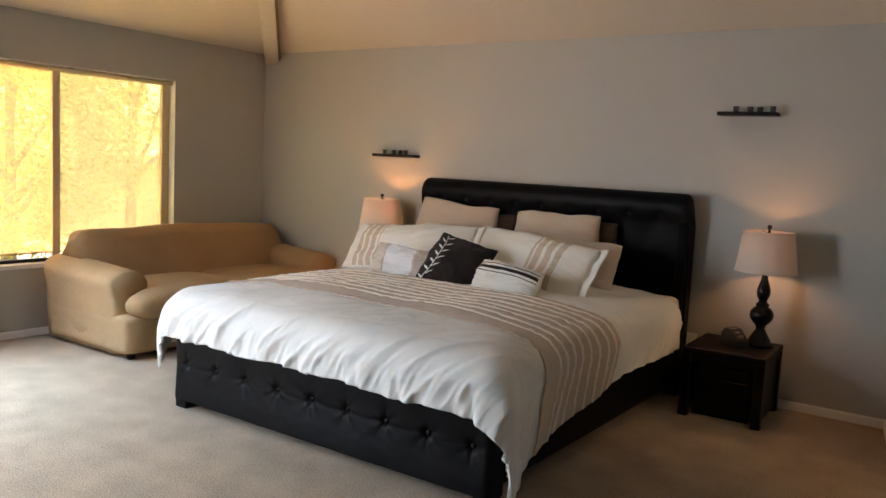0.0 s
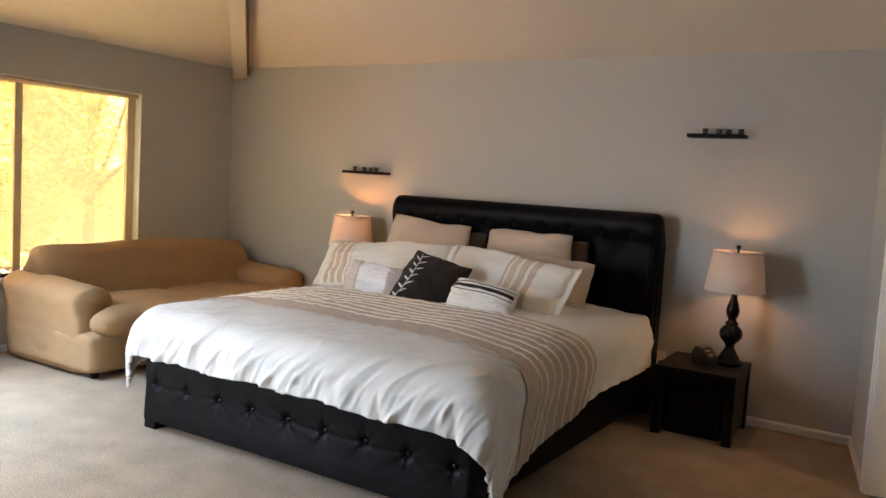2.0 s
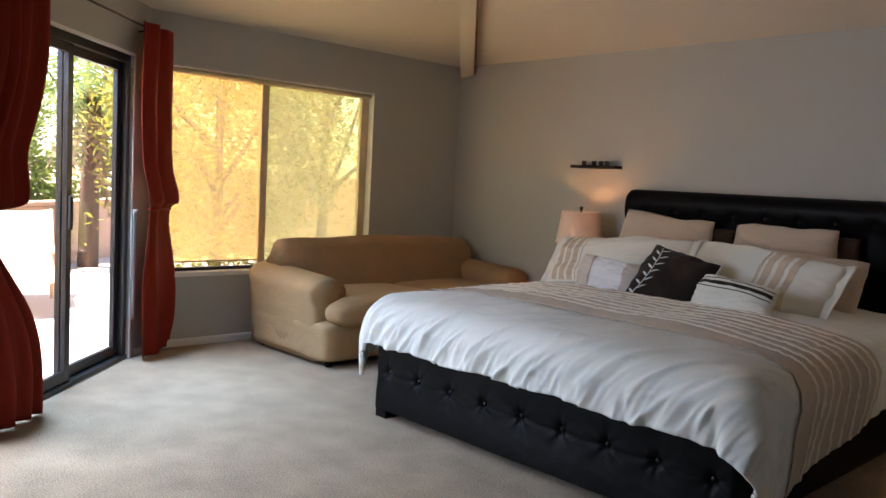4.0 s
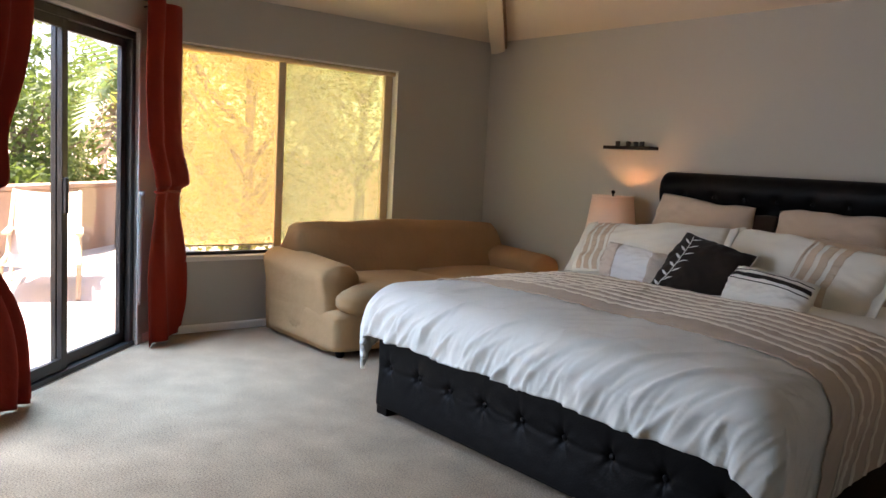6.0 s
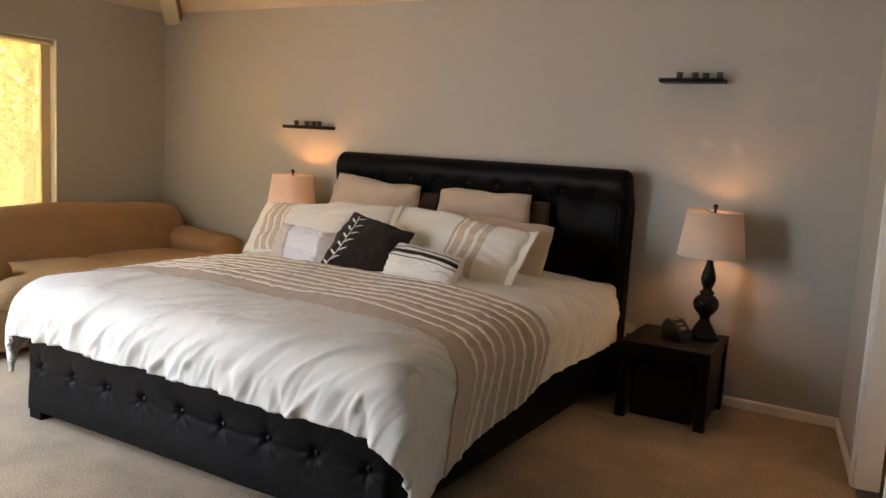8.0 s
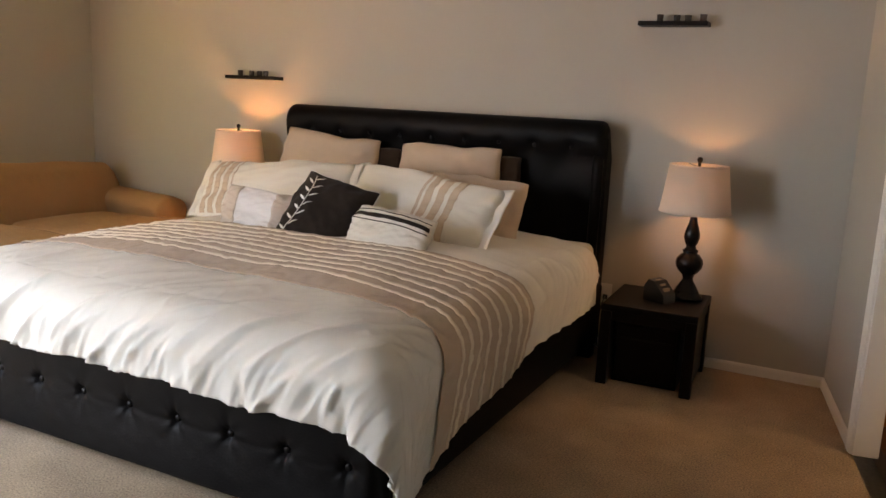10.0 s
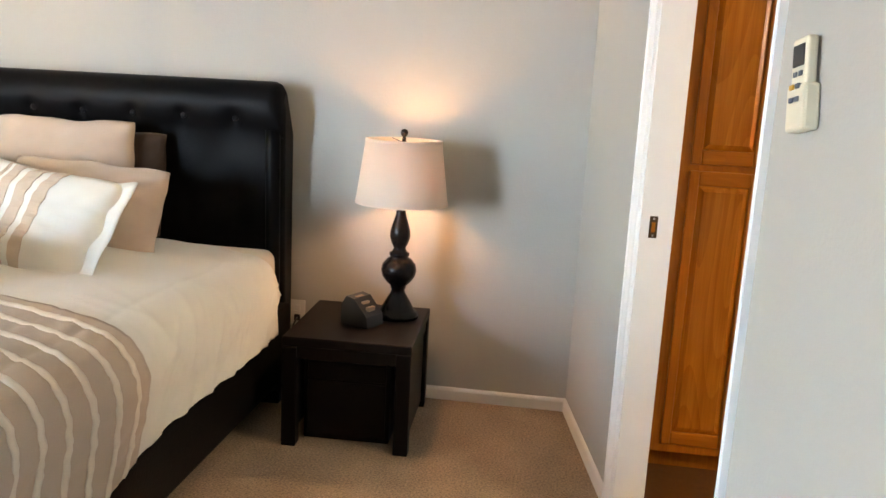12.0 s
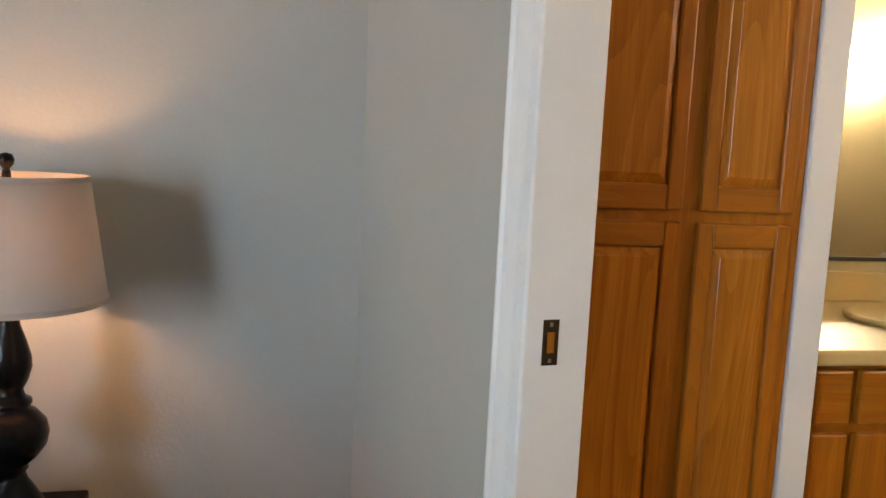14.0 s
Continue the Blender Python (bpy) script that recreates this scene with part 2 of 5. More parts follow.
# ---- mesh helpers ----
def mesh(name, bm, mat, smooth=False):
    me = bpy.data.meshes.new(name)
    bmesh.ops.recalc_face_normals(bm, faces=bm.faces)
    bm.to_mesh(me)
    bm.free()
    if mat:
        me.materials.append(mat)
    if smooth:
        for p in me.polygons:
            p.use_smooth = True
    return me


def part(name, bm, mat, parent=None, label="", smooth=False):
    ob = new(name, mesh(name, bm, mat, smooth))
    ob.parent = parent
    if label:
        ob["label"] = label
    return ob


def single(name, bm, mat, label, category, m=None, smooth=False, kind="", group=""):
    ob = part(name, bm, mat, None, "", smooth)
    if m is not None:
        ob.matrix_basis = m
    return tagged(ob, label, category, group, kind)


def thing(name, m, label, category, group="", kind=""):
    ob = new(name)
    ob.matrix_basis = m
    ob.empty_display_size = 0.1
    return tagged(ob, label, category, group, kind)


def box(x0, y0, z0, x1, y1, z1, bevel=0.0, segments=2, bm=None):
    out = bm or bmesh.new()
    made = bmesh.ops.create_cube(out, size=1)["verts"]
    for v in made:
        v.co = Vector((x0 + (v.co.x + 0.5) * (x1 - x0), y0 + (v.co.y + 0.5) * (y1 - y0), z0 + (v.co.z + 0.5) * (z1 - z0)))
    if bevel:
        edges = {e for v in made for e in v.link_edges}
        bmesh.ops.bevel(out, geom=list(edges), offset=bevel, segments=segments, affect="EDGES", profile=0.5)
    return out


def lathe(profile, n=32, bm=None, centre=(0, 0, 0), caps=True):
    """Turned body from (radius, height) pairs."""
    out = bm or bmesh.new()
    rings = []
    for r, z in profile:
        rings.append([out.verts.new((centre[0] + r * math.cos(2 * math.pi * i / n), centre[1] + r * math.sin(2 * math.pi * i / n), centre[2] + z)) for i in range(n)])
    for a, b in zip(rings, rings[1:]):
        for i in range(n):
            out.faces.new((a[i], a[(i + 1) % n], b[(i + 1) % n], b[i]))
    if caps and profile[0][0] > 1e-4:
        out.faces.new(rings[0])
    if caps and profile[-1][0] > 1e-4:
        out.faces.new(rings[-1])
    return out


def tube(points, radius, n=8, bm=None, taper=1.0):
    out = bm or bmesh.new()
    pts = [Vector(p) for p in points]
    rings = []
    for k, p in enumerate(pts):
        way = (pts[min(k + 1, len(pts) - 1)] - pts[max(k - 1, 0)]).normalized()
        side = way.orthogonal().normalized() if k == 0 else (side - way * side.dot(way)).normalized()
        up = way.cross(side)
        r = radius * (1 + (taper - 1) * k / max(1, len(pts) - 1))
        rings.append([out.verts.new(p + r * (math.cos(2 * math.pi * i / n) * side + math.sin(2 * math.pi * i / n) * up)) for i in range(n)])
    for a, b in zip(rings, rings[1:]):
        for i in range(n):
            out.faces.new((a[i], a[(i + 1) % n], b[(i + 1) % n], b[i]))
    out.faces.new(rings[0])
    out.faces.new(rings[-1])
    return out


def sheet(f, nu, nv, thick=0.0, bm=None):
    """A grid of f(u, v) for u, v from 0 to 1; with a thickness it is closed."""
    out = bm or bmesh.new()
    grid = [[out.verts.new(f(i / nu, j / nv)) for j in range(nv + 1)] for i in range(nu + 1)]
    faces = [out.faces.new((grid[i][j], grid[i + 1][j], grid[i + 1][j + 1], grid[i][j + 1])) for i in range(nu) for j in range(nv)]
    if thick:
        bmesh.ops.recalc_face_normals(out, faces=faces)
        bmesh.ops.solidify(out, geom=faces, thickness=thick)
    return out


def extrude_outline(points, depth, bm=None):
    """A flat outline in x, z pushed along y by depth."""
    out = bm or bmesh.new()
    a = [out.verts.new((x, 0, z)) for x, z in points]
    b = [out.verts.new((x, depth, z)) for x, z in points]
    out.faces.new(a)
    out.faces.new(b)
    for i in range(len(points)):
        j = (i + 1) % len(points)
        out.faces.new((a[i], a[j], b[j], b[i]))
    return out


# ---- plan ----
WALL_H, TH = 2.40, 0.12
XR, SK = 5.465, 0.16                      # far right corner, and the flare of the right wall
ALONG = math.sqrt(1 + SK * SK)
BACK_Y = -6.9
SLIDE_A = Vector((0.0, -2.98))            # window wall meets the sliding-door wall
SLIDE_B = Vector((2.1, -5.08))
SLOPE = 0.30


def wall(name, p0, p1, height, openings=(), mat=PAINT, label="painted drywall wall", thick=TH, ends=(0, 0)):
    """A wall from p0 to p1 with the room on its right-hand side seen along the way; openings are (from, to, sill, head)."""
    p0, p1 = Vector(p0), Vector(p1)
    length = (p1 - p0).length
    m = Matrix.Translation((*p0, 0)) @ Matrix.Rotation(math.atan2(p1.y - p0.y, p1.x - p0.x), 4, "Z")
    bm = bmesh.new()
    s = -ends[0]
    for a, b, z0, z1 in sorted(openings):
        box(s, 0, 0, a, thick, height, bm=bm)
        if z0 > 0:
            box(a, 0, 0, b, thick, z0, bm=bm)
        box(a, 0, z1, b, thick, height, bm=bm)
        s = b
    box(s, 0, 0, length + ends[1], thick, height, bm=bm)
    bmesh.ops.remove_doubles(bm, verts=bm.verts, dist=1e-5)
    ob = single(name, bm, mat, label, "wall", m, kind="structure")
    return ob, m


def rightpt(y, off=0.0):
    """A place on the right wall's face, off metres into the room."""
    return Vector((XR - SK * y - off, y))


wall_bed, _ = wall("wall_bed", (0, 0), (XR, 0), WALL_H, label="grey painted wall behind the bed", ends=(TH, TH))
wall_window, M_WIN = wall("wall_window", SLIDE_A, (0, 0), WALL_H, [(0.14, 1.97, 0.545, 2.04)], label="grey painted wall with a wide window")
SLIDE_L = (SLIDE_B - SLIDE_A).length
# the first opening belongs to the assumed side window, out of sight
wall_slider, M_SLI = wall("wall_slider", SLIDE_B, SLIDE_A, WALL_H, [(SLIDE_L - 2.86, SLIDE_L - 2.04, 0.05, 2.03), (SLIDE_L - 1.84, SLIDE_L - 0.29, 0.0, 2.03)], label="grey painted angled wall round a glass sliding door")
RP = rightpt(BACK_Y)
DOOR_FAR, DOOR_NEAR, DOOR_H, DOOR_T = 0.86, 1.69, 1.985, 0.10
wall_right, M_RIGHT = wall("wall_right", (XR, 0), RP, 4.6, [(DOOR_FAR * ALONG, DOOR_NEAR * ALONG, 0.0, DOOR_H)], label="pale grey wall with a doorway to the hall", thick=DOOR_T)
wall("wall_back", RP, (SLIDE_B.x, BACK_Y), 4.6, label="grey painted wall closing the room", ends=(TH, TH))
wall("wall_side", (SLIDE_B.x, BACK_Y), SLIDE_B, 4.0, label="grey painted wall beside the sliding door")

# carpet and hall floor
def slab(points, z0, z1):
    bm = bmesh.new()
    a = [bm.verts.new((x, y, z0)) for x, y in points]
    b = [bm.verts.new((x, y, z1)) for x, y in points]
    bm.faces.new(a)
    bm.faces.new(b)
    for i in range(len(points)):
        j = (i + 1) % len(points)
        bm.faces.new((a[i], a[j], b[j], b[i]))
    return bm


ROOM = [(0, 0), (XR, 0), tuple(RP), (SLIDE_B.x, BACK_Y), tuple(SLIDE_B), tuple(SLIDE_A)]
single("floor", slab(ROOM, -0.1, 0.0), CARPET, "beige cut-pile carpet", "carpet", kind="structure")


def ceiling_planes():
    """Hipped ceiling: lowest of the planes that rise from three walls."""
    d = 1 / math.sqrt(2)
    planes = [((0, -1), 0.0), ((1, 0), 0.0), ((d, d), d * 2.98)]
    bm = bmesh.new()
    for i, (n, c) in enumerate(planes):
        piece = bmesh.new()
        vs = [piece.verts.new((x, y, WALL_H + SLOPE * (n[0] * x + n[1] * y + c))) for x, y in ((-0.2, 0.2), (7.2, 0.2), (7.2, BACK_Y - 0.2), (-0.2, BACK_Y - 0.2))]
        piece.faces.new(vs)
        for j, (n2, c2) in enumerate(planes):
            if j == i:
                continue
            k = Vector((n[0] - n2[0], n[1] - n2[1], 0))
            co = -k * (c - c2) / k.length_squared
            bmesh.ops.bisect_plane(piece, geom=piece.verts[:] + piece.edges[:] + piece.faces[:], plane_co=co, plane_no=k, clear_outer=True)
        for f in piece.faces:
            low = [bm.verts.new(v.co) for v in f.verts]
            high = [bm.verts.new(v.co + Vector((0, 0, 0.12))) for v in f.verts]
            bm.faces.new(low)
            bm.faces.new(high)
            for a in range(len(low)):
                b = (a + 1) % len(low)
                bm.faces.new((low[a], low[b], high[b], high[a]))
        piece.free()
    return bm


single("ceiling", ceiling_planes(), CEIL, "cream painted hipped ceiling rising from the walls", "ceiling", kind="structure")

# ---- trim, window, doors ----
def run_trim(name, m, x0, x1, label="white painted baseboard"):
    bm = extrude_outline([(0, 0), (0.012, 0), (0.012, 0.042), (0.009, 0.051), (0.004, 0.057), (0, 0.057)], x1 - x0)
    ob = single(name, bm, WHITE, label, "baseboard", kind="structure")
    ob.matrix_basis = m @ Matrix.Translation((x0, 0, 0)) @ Matrix.Rotation(radians(-90), 4, "Z")
    return ob


M_BED = Matrix.Identity(4)
run_trim("baseboard", M_BED, 0.0, XR)
run_trim("baseboard", M_WIN, 0.0, 2.98)
run_trim("baseboard", M_RIGHT, 0.0, DOOR_FAR * ALONG - 0.075)
run_trim("baseboard", M_RIGHT, DOOR_NEAR * ALONG + 0.02, 6.95)
run_trim("baseboard", M_SLI, SLIDE_L - 0.2, SLIDE_L)

# window: recessed tan frame, two panes, woven blind over most of them
win = thing("window_1", M_WIN, "wide tan-framed window with amber solar screens", "window", kind="structure")
WA, WB, WZ0, WZ1 = 0.14, 1.97, 0.545, 2.04
part("window_sill", box(WA - 0.02, -0.012, WZ0 - 0.03, WB + 0.02, 0.10, WZ0 + 0.004, 0.004), WHITE, win, "white sill")
part("reveal", box(WA, 0.002, WZ0 + 0.006, WA + 0.006, 0.10, WZ1 - 0.004), WHITE, win)
part("reveal", box(WB - 0.006, 0.002, WZ0 + 0.006, WB, 0.10, WZ1 - 0.004), WHITE, win)
part("reveal", box(WA, 0.002, WZ1 - 0.006, WB, 0.10, WZ1), WHITE, win)
FR, FRB = 0.045, 0.08
part("frame", box(WA + 0.008, 0.07, WZ0 + 0.006, WA + FR, 0.12, WZ1 - 0.008, 0.004), TANF, win)
part("frame", box(WB - FRB, 0.07, WZ0 + 0.006, WB - 0.008, 0.12, WZ1 - 0.008, 0.004), TANF, win)
part("frame", box(WA + FR, 0.07, WZ1 - FR, WB - FRB, 0.12, WZ1 - 0.008, 0.004), TANF, win)
part("frame", box(WA + FR, 0.07, WZ0 + 0.006, WB - FRB, 0.12, WZ0 + 0.03, 0.004), METAL, win, "dark bottom rail")
MID = 0.95
part("mullion", box(MID - 0.03, 0.068, WZ0 + 0.03, MID + 0.03, 0.118, WZ1 - FR, 0.004), TANF, win)
for a, b, mat_s in ((WA + FR, MID - 0.03, SCREEN), (MID + 0.03, WB - FRB, SHEER)):
    g = part("pane", box(a, 0.098, WZ0 + 0.03, b, 0.102, WZ1 - FR), GLASS, win)
    g.visible_shadow = False
    blind = part("screen", box(a, 0.086, WZ0 + 0.075, b, 0.088, WZ1 - FR), mat_s, win, "amber see-through solar screen")
    blind.visible_shadow = False
    part("hem_bar", box(a, 0.080, WZ0 + 0.066, b, 0.092, WZ0 + 0.078, 0.002), TANF, win)
part("head_rail", tube([(WA + 0.01, 0.045, WZ1 - 0.028), (WB - 0.01, 0.045, WZ1 - 0.028)], 0.017, 12), TANF, win, "rolled blind")

# sliding door in the angled wall
SA, SB, SZ = SLIDE_L - 1.84, SLIDE_L - 0.29, 2.03
slider = thing("door_1", M_SLI, "dark bronze sliding glass door, closed", "sliding door", kind="structure")
part("track", box(SA, 0.01, 0.0, SB, 0.11, 0.03, 0.003), METAL, slider)
part("head", box(SA, 0.02, SZ - 0.05, SB, 0.11, SZ, 0.003), METAL, slider)
part("jamb", box(SA, 0.02, 0.03, SA + 0.045, 0.11, SZ - 0.05, 0.003), METAL, slider)
part("jamb", box(SB - 0.045, 0.02, 0.03, SB, 0.11, SZ - 0.05, 0.003), METAL, slider)
SM = (SA + SB) / 2


def sash(a, b, y):
    s = part("sash", box(a, y, 0.03, b, y + 0.004, 0.034), METAL, slider)
    part("stile", box(a, y - 0.014, 0.034, a + 0.055, y + 0.018, SZ - 0.05, 0.003), METAL, s)
    part("stile", box(b - 0.055, y - 0.014, 0.034, b, y + 0.018, SZ - 0.05, 0.003), METAL, s)
    part("rail", box(a + 0.055, y - 0.014, 0.034, b - 0.055, y + 0.018, 0.10, 0.003), METAL, s)
    part("rail", box(a + 0.055, y - 0.014, SZ - 0.105, b - 0.055, y + 0.018, SZ - 0.05, 0.003), METAL, s)
    g = part("pane", box(a + 0.055, y, 0.10, b - 0.055, y + 0.004, SZ - 0.105), GLASS, s)
    g.visible_shadow = False
    return s


sash(SM - 0.03, SB - 0.045, 0.075)
s2 = sash(SA + 0.045, SM + 0.03, 0.040)
part("handle", box(SM - 0.022, 0.002, 0.92, SM + 0.006, 0.026, 1.12, 0.006), METAL, s2, "dark pull handle")
part("casing", box(SA - 0.012, -0.006, SZ, SB + 0.012, 0.02, SZ + 0.02, 0.003), WHITE, slider, "white head casing")
part("casing", box(SB, -0.006, 0.0, SB + 0.02, 0.02, SZ, 0.003), WHITE, slider, "white side casing")


# doorway to the hall
def profile_casing(name, m, length, parent, width=0.062):
    pts = [(0, 0), (width, 0), (width, 0.016), (width * 0.86, 0.018), (width * 0.8, 0.013), (width * 0.55, 0.012), (width * 0.45, 0.016), (width * 0.2, 0.010), (0.004, 0.009)]
    bm = bmesh.new()
    a = [bm.verts.new((x, -y, 0)) for x, y in pts]
    b = [bm.verts.new((x, -y, length)) for x, y in pts]
    bm.faces.new(a)
    bm.faces.new(b)
    for i in range(len(pts)):
        j = (i + 1) % len(pts)
        bm.faces.new((a[i], a[j], b[j], b[i]))
    ob = part(name, bm, WHITE, parent)
    ob.matrix_basis = m
    return ob


DF, DN = DOOR_FAR * ALONG, DOOR_NEAR * ALONG
doorway = thing("door_2", M_RIGHT, "white painted door frame without a door leaf", "doorway", kind="structure")
part("jamb", box(DF, 0.0, 0, DF + 0.018, DOOR_T + 0.002, DOOR_H, 0.002), WHITE, doorway)
part("jamb", box(DN - 0.018, 0.0, 0, DN, DOOR_T + 0.002, DOOR_H, 0.002), WHITE, doorway)
part("head_jamb", box(DF + 0.018, 0.0, DOOR_H - 0.018, DN - 0.018, DOOR_T + 0.002, DOOR_H, 0.002), WHITE, doorway)
profile_casing("casing", Matrix.Translation((DF + 0.008, 0, 0)) @ Matrix.Scale(-1, 4, (1, 0, 0)), DOOR_H + 0.05, doorway)
profile_casing("casing", Matrix.Translation((DN - 0.008, 0, 0)), DOOR_H + 0.05, doorway, 0.03)
top = profile_casing("casing", Matrix.Translation((DF - 0.05, 0, DOOR_H - 0.008)) @ Matrix.Rotation(radians(90), 4, "Y") @ Matrix.Scale(-1, 4, (1, 0, 0)), DN - DF + 0.06, doorway)
plate = part("strike_plate", box(DF + 0.0175, 0.028, 0.927, DF + 0.0195, 0.053, 0.993, 0.0008), BRASS, doorway, "dark bronze strike plate")
part("latch_hole", box(DF + 0.0192, 0.035, 0.945, DF + 0.0200, 0.046, 0.975), OAK, plate, "open latch hole showing wood")
for dz in (0.934, 0.986):
    part("screw", box(DF + 0.0192, 0.038, dz - 0.003, DF + 0.0202, 0.043, dz + 0.003, 0.0004), CHROME, plate)

# ---- hall beyond the doorway ----
HX0 = XR + TH
single("hall_floor", slab([(XR + 0.09, 0.9), (8.6, 0.9), (8.6, -3.4), (rightpt(-3.4).x + 0.14, -3.4), (rightpt(0).x + 0.14, 0)], -0.1, -0.001), FLOORW, "brown hall floor", "floor", kind="structure")
single("hall_ceiling", box(HX0, -3.4, 2.42, 8.6, 0.9, 2.5), CEIL, "white hall ceiling", "ceiling", kind="structure")
single("hall_wall", box(6.300, -0.50, 0, 6.368, 0.9, 2.42, 0.004), WHITE, "white wall end beside the cabinet", "wall", kind="structure")
single("bath_wall", box(6.395, 0.16, 0, 8.6, 0.26, 2.42), YELLOWW, "cream wall behind the vanity", "wall", kind="structure")
single("bath_side_wall", box(8.6, -3.4, 0, 8.7, 0.9, 2.42), YELLOWW, "cream bathroom wall", "wall", kind="structure")
single("hall_end_wall", box(rightpt(-3.4).x + 0.15, -3.5, 0, 8.7, -3.4, 2.42), PAINT, "grey hall wall", "wall", kind="structure")
single("hall_far_wall", box(XR + TH, 0.14, 0, 6.32, 0.24, 2.42), WHITE, "white wall behind the cabinet", "wall", kind="structure")


def panel_door(x0, x1, z0, z1, parent):
    """Lipped raised-panel door: a rounded edge, flat frame, a narrow groove and a bevelled field."""
    st, rail, e = 0.034, 0.050, 0.019
    d = part("door", box(x0, -0.004, z0, x1, 0.006, z1, 0.001), OAK, parent)
    part("stile", box(x0, -0.017, z0, x0 + st, -0.004, z1, 0.005, 3), OAK, d)
    part("stile", box(x1 - st, -0.017, z0, x1, -0.004, z1, 0.005, 3), OAK, d)
    part("rail", box(x0 + st - 0.001, -0.0166, z0, x1 - st + 0.001, -0.004, z0 + rail, 0.005, 3), OAK_RAIL, d)
    part("rail", box(x0 + st - 0.001, -0.0166, z1 - rail, x1 - st + 0.001, -0.004, z1, 0.005, 3), OAK_RAIL, d)
    bm = bmesh.new()
    a0, a1, c0, c1 = x0 + st - 0.002, x1 - st + 0.002, z0 + rail - 0.002, z1 - rail + 0.002
    rings = []
    for inset, y in ((0.0, -0.0075), (e, -0.0155), (e + 0.002, -0.0170)):
        rings.append([bm.verts.new(p) for p in ((a0 + inset, y, c0 + inset), (a1 - inset, y, c0 + inset), (a1 - inset, y, c1 - inset), (a0 + inset, y, c1 - inset))])
    bm.faces.new(rings[-1])
    for outer, inner in zip(rings, rings[1:]):
        for i in range(4):
            j = (i + 1) % 4
            bm.faces.new((outer[i], outer[j], inner[j], inner[i]))
    part("field", bm, OAK_FIELD, d, "raised field with cathedral grain")
    return d


linen = thing("linen_cabinet", pose(0, -0.49, 0), "tall honey-oak linen cabinet with raised-panel doors", "cabinet")
CX0, CX1 = 5.70, 6.297
part("body", box(CX0, -0.003, 0.08, CX1, 0.60, 2.38, 0.002), OAK, linen)
part("plinth", box(CX0 + 0.01, 0.06, 0.0, CX1, 0.58, 0.08), OAK, linen, "recessed plinth")
for a, b in ((5.795, 6.030), (6.068, 6.272)):
    panel_door(a, b, 0.115, 1.108, linen)
    panel_door(a, b, 1.130, 2.33, linen)

vanity = thing("vanity_unit", pose(6.42, -0.42, 0), "oak vanity unit under a cream counter", "vanity")
part("body", box(0.0, 0.02, 0.08, 2.1, 0.57, 0.80, 0.002), OAK, vanity)
part("plinth", box(0.0, 0.09, 0.0, 2.1, 0.57, 0.08), OAK, vanity)
for x0, x1 in ((0.012, 0.105), (0.125, 0.56), (0.58, 1.02), (1.04, 1.54), (1.56, 2.08)):
    part("drawer_front", box(x0, -0.002, 0.66, x1, 0.018, 0.785, 0.006), OAK_RAIL, vanity)
    part("door", box(x0, -0.002, 0.11, x1, 0.018, 0.64, 0.006), OAK, vanity)
counter = thing("counter_top", pose(6.40, -0.45, 0.802), "cream counter with a shell-shaped moulded basin", "counter")
part("slab", box(0.0, 0.0, 0.0, 2.15, 0.61, 0.035, 0.008, 3), COUNTER, counter)
part("backsplash", box(0.0, 0.585, 0.035, 2.15, 0.607, 0.125, 0.004), COUNTER, counter)
bm = lathe([(0.225, 0.0), (0.228, 0.012), (0.212, 0.014), (0.19, 0.006), (0.15, 0.003), (0.02, 0.001)], 40)
bmesh.ops.scale(bm, vec=(1.15, 0.85, 1), verts=bm.verts)
bn = part("basin", bm, COUNTER, counter, "moulded basin", True)
bn.location = (0.60, 0.30, 0.036)
bm = tube([(0, 0.05, 0), (0, 0.05, 0.09), (0, 0.03, 0.12), (0, -0.06, 0.115)], 0.014, 10)
fa = part("faucet", bm, CHROME, counter, "chrome faucet", True)
fa.location = (0.80, 0.50, 0.036)
vm = thing("vanity_mirror", pose(6.42, 0.157, 0.97), "frameless wall mirror above the vanity", "mirror")
part("glass", box(0.0, -0.005, 0.0, 2.1, 0.0, 1.1), MIRROR, vm)
part("channel", box(0.0, -0.009, -0.012, 2.1, 0.0, 0.0, 0.002), DARKP, vm, "dark bottom channel")
bathlamp = thing("vanity_light", pose(8.535, -2.0, 1.86, 0, 0, -90), "white glass wall light on the bathroom wall", "wall light")
part("shade", box(-0.30, -0.06, -0.08, 0.30, 0.05, 0.09, 0.02), glow("lit_glass", (1.0, 0.84, 0.60), 4.3), bathlamp)
part("back_plate", box(-0.38, 0.05, -0.04, 0.38, 0.063, 0.05, 0.004), CHROME, bathlamp)

# ---- hip beam ----
bm = box(0.0, 0.0, -0.125, 5.2, 0.125, 0.02, 0.006)
hip_rise = math.degrees(math.atan(SLOPE / math.sqrt(2)))
beam = single("beam", bm, CEIL, "cream painted beam rising along the ceiling hip from the corner", "beam", kind="structure")
# thin brown strip along the beam's right side
strip = single("beam_strip", box(0.12, 0.125, -0.115, 5.2, 0.142, -0.03, 0.002), BROWNSTRIP, "narrow brown strip along the right side of the beam", "trim", kind="structure")
strip.matrix_basis = beam.matrix_basis = pose(0.01, -0.01, WALL_H + 0.02, 0, 0, -45) @ pose(0, 0, 0, 0, -hip_rise, 0)


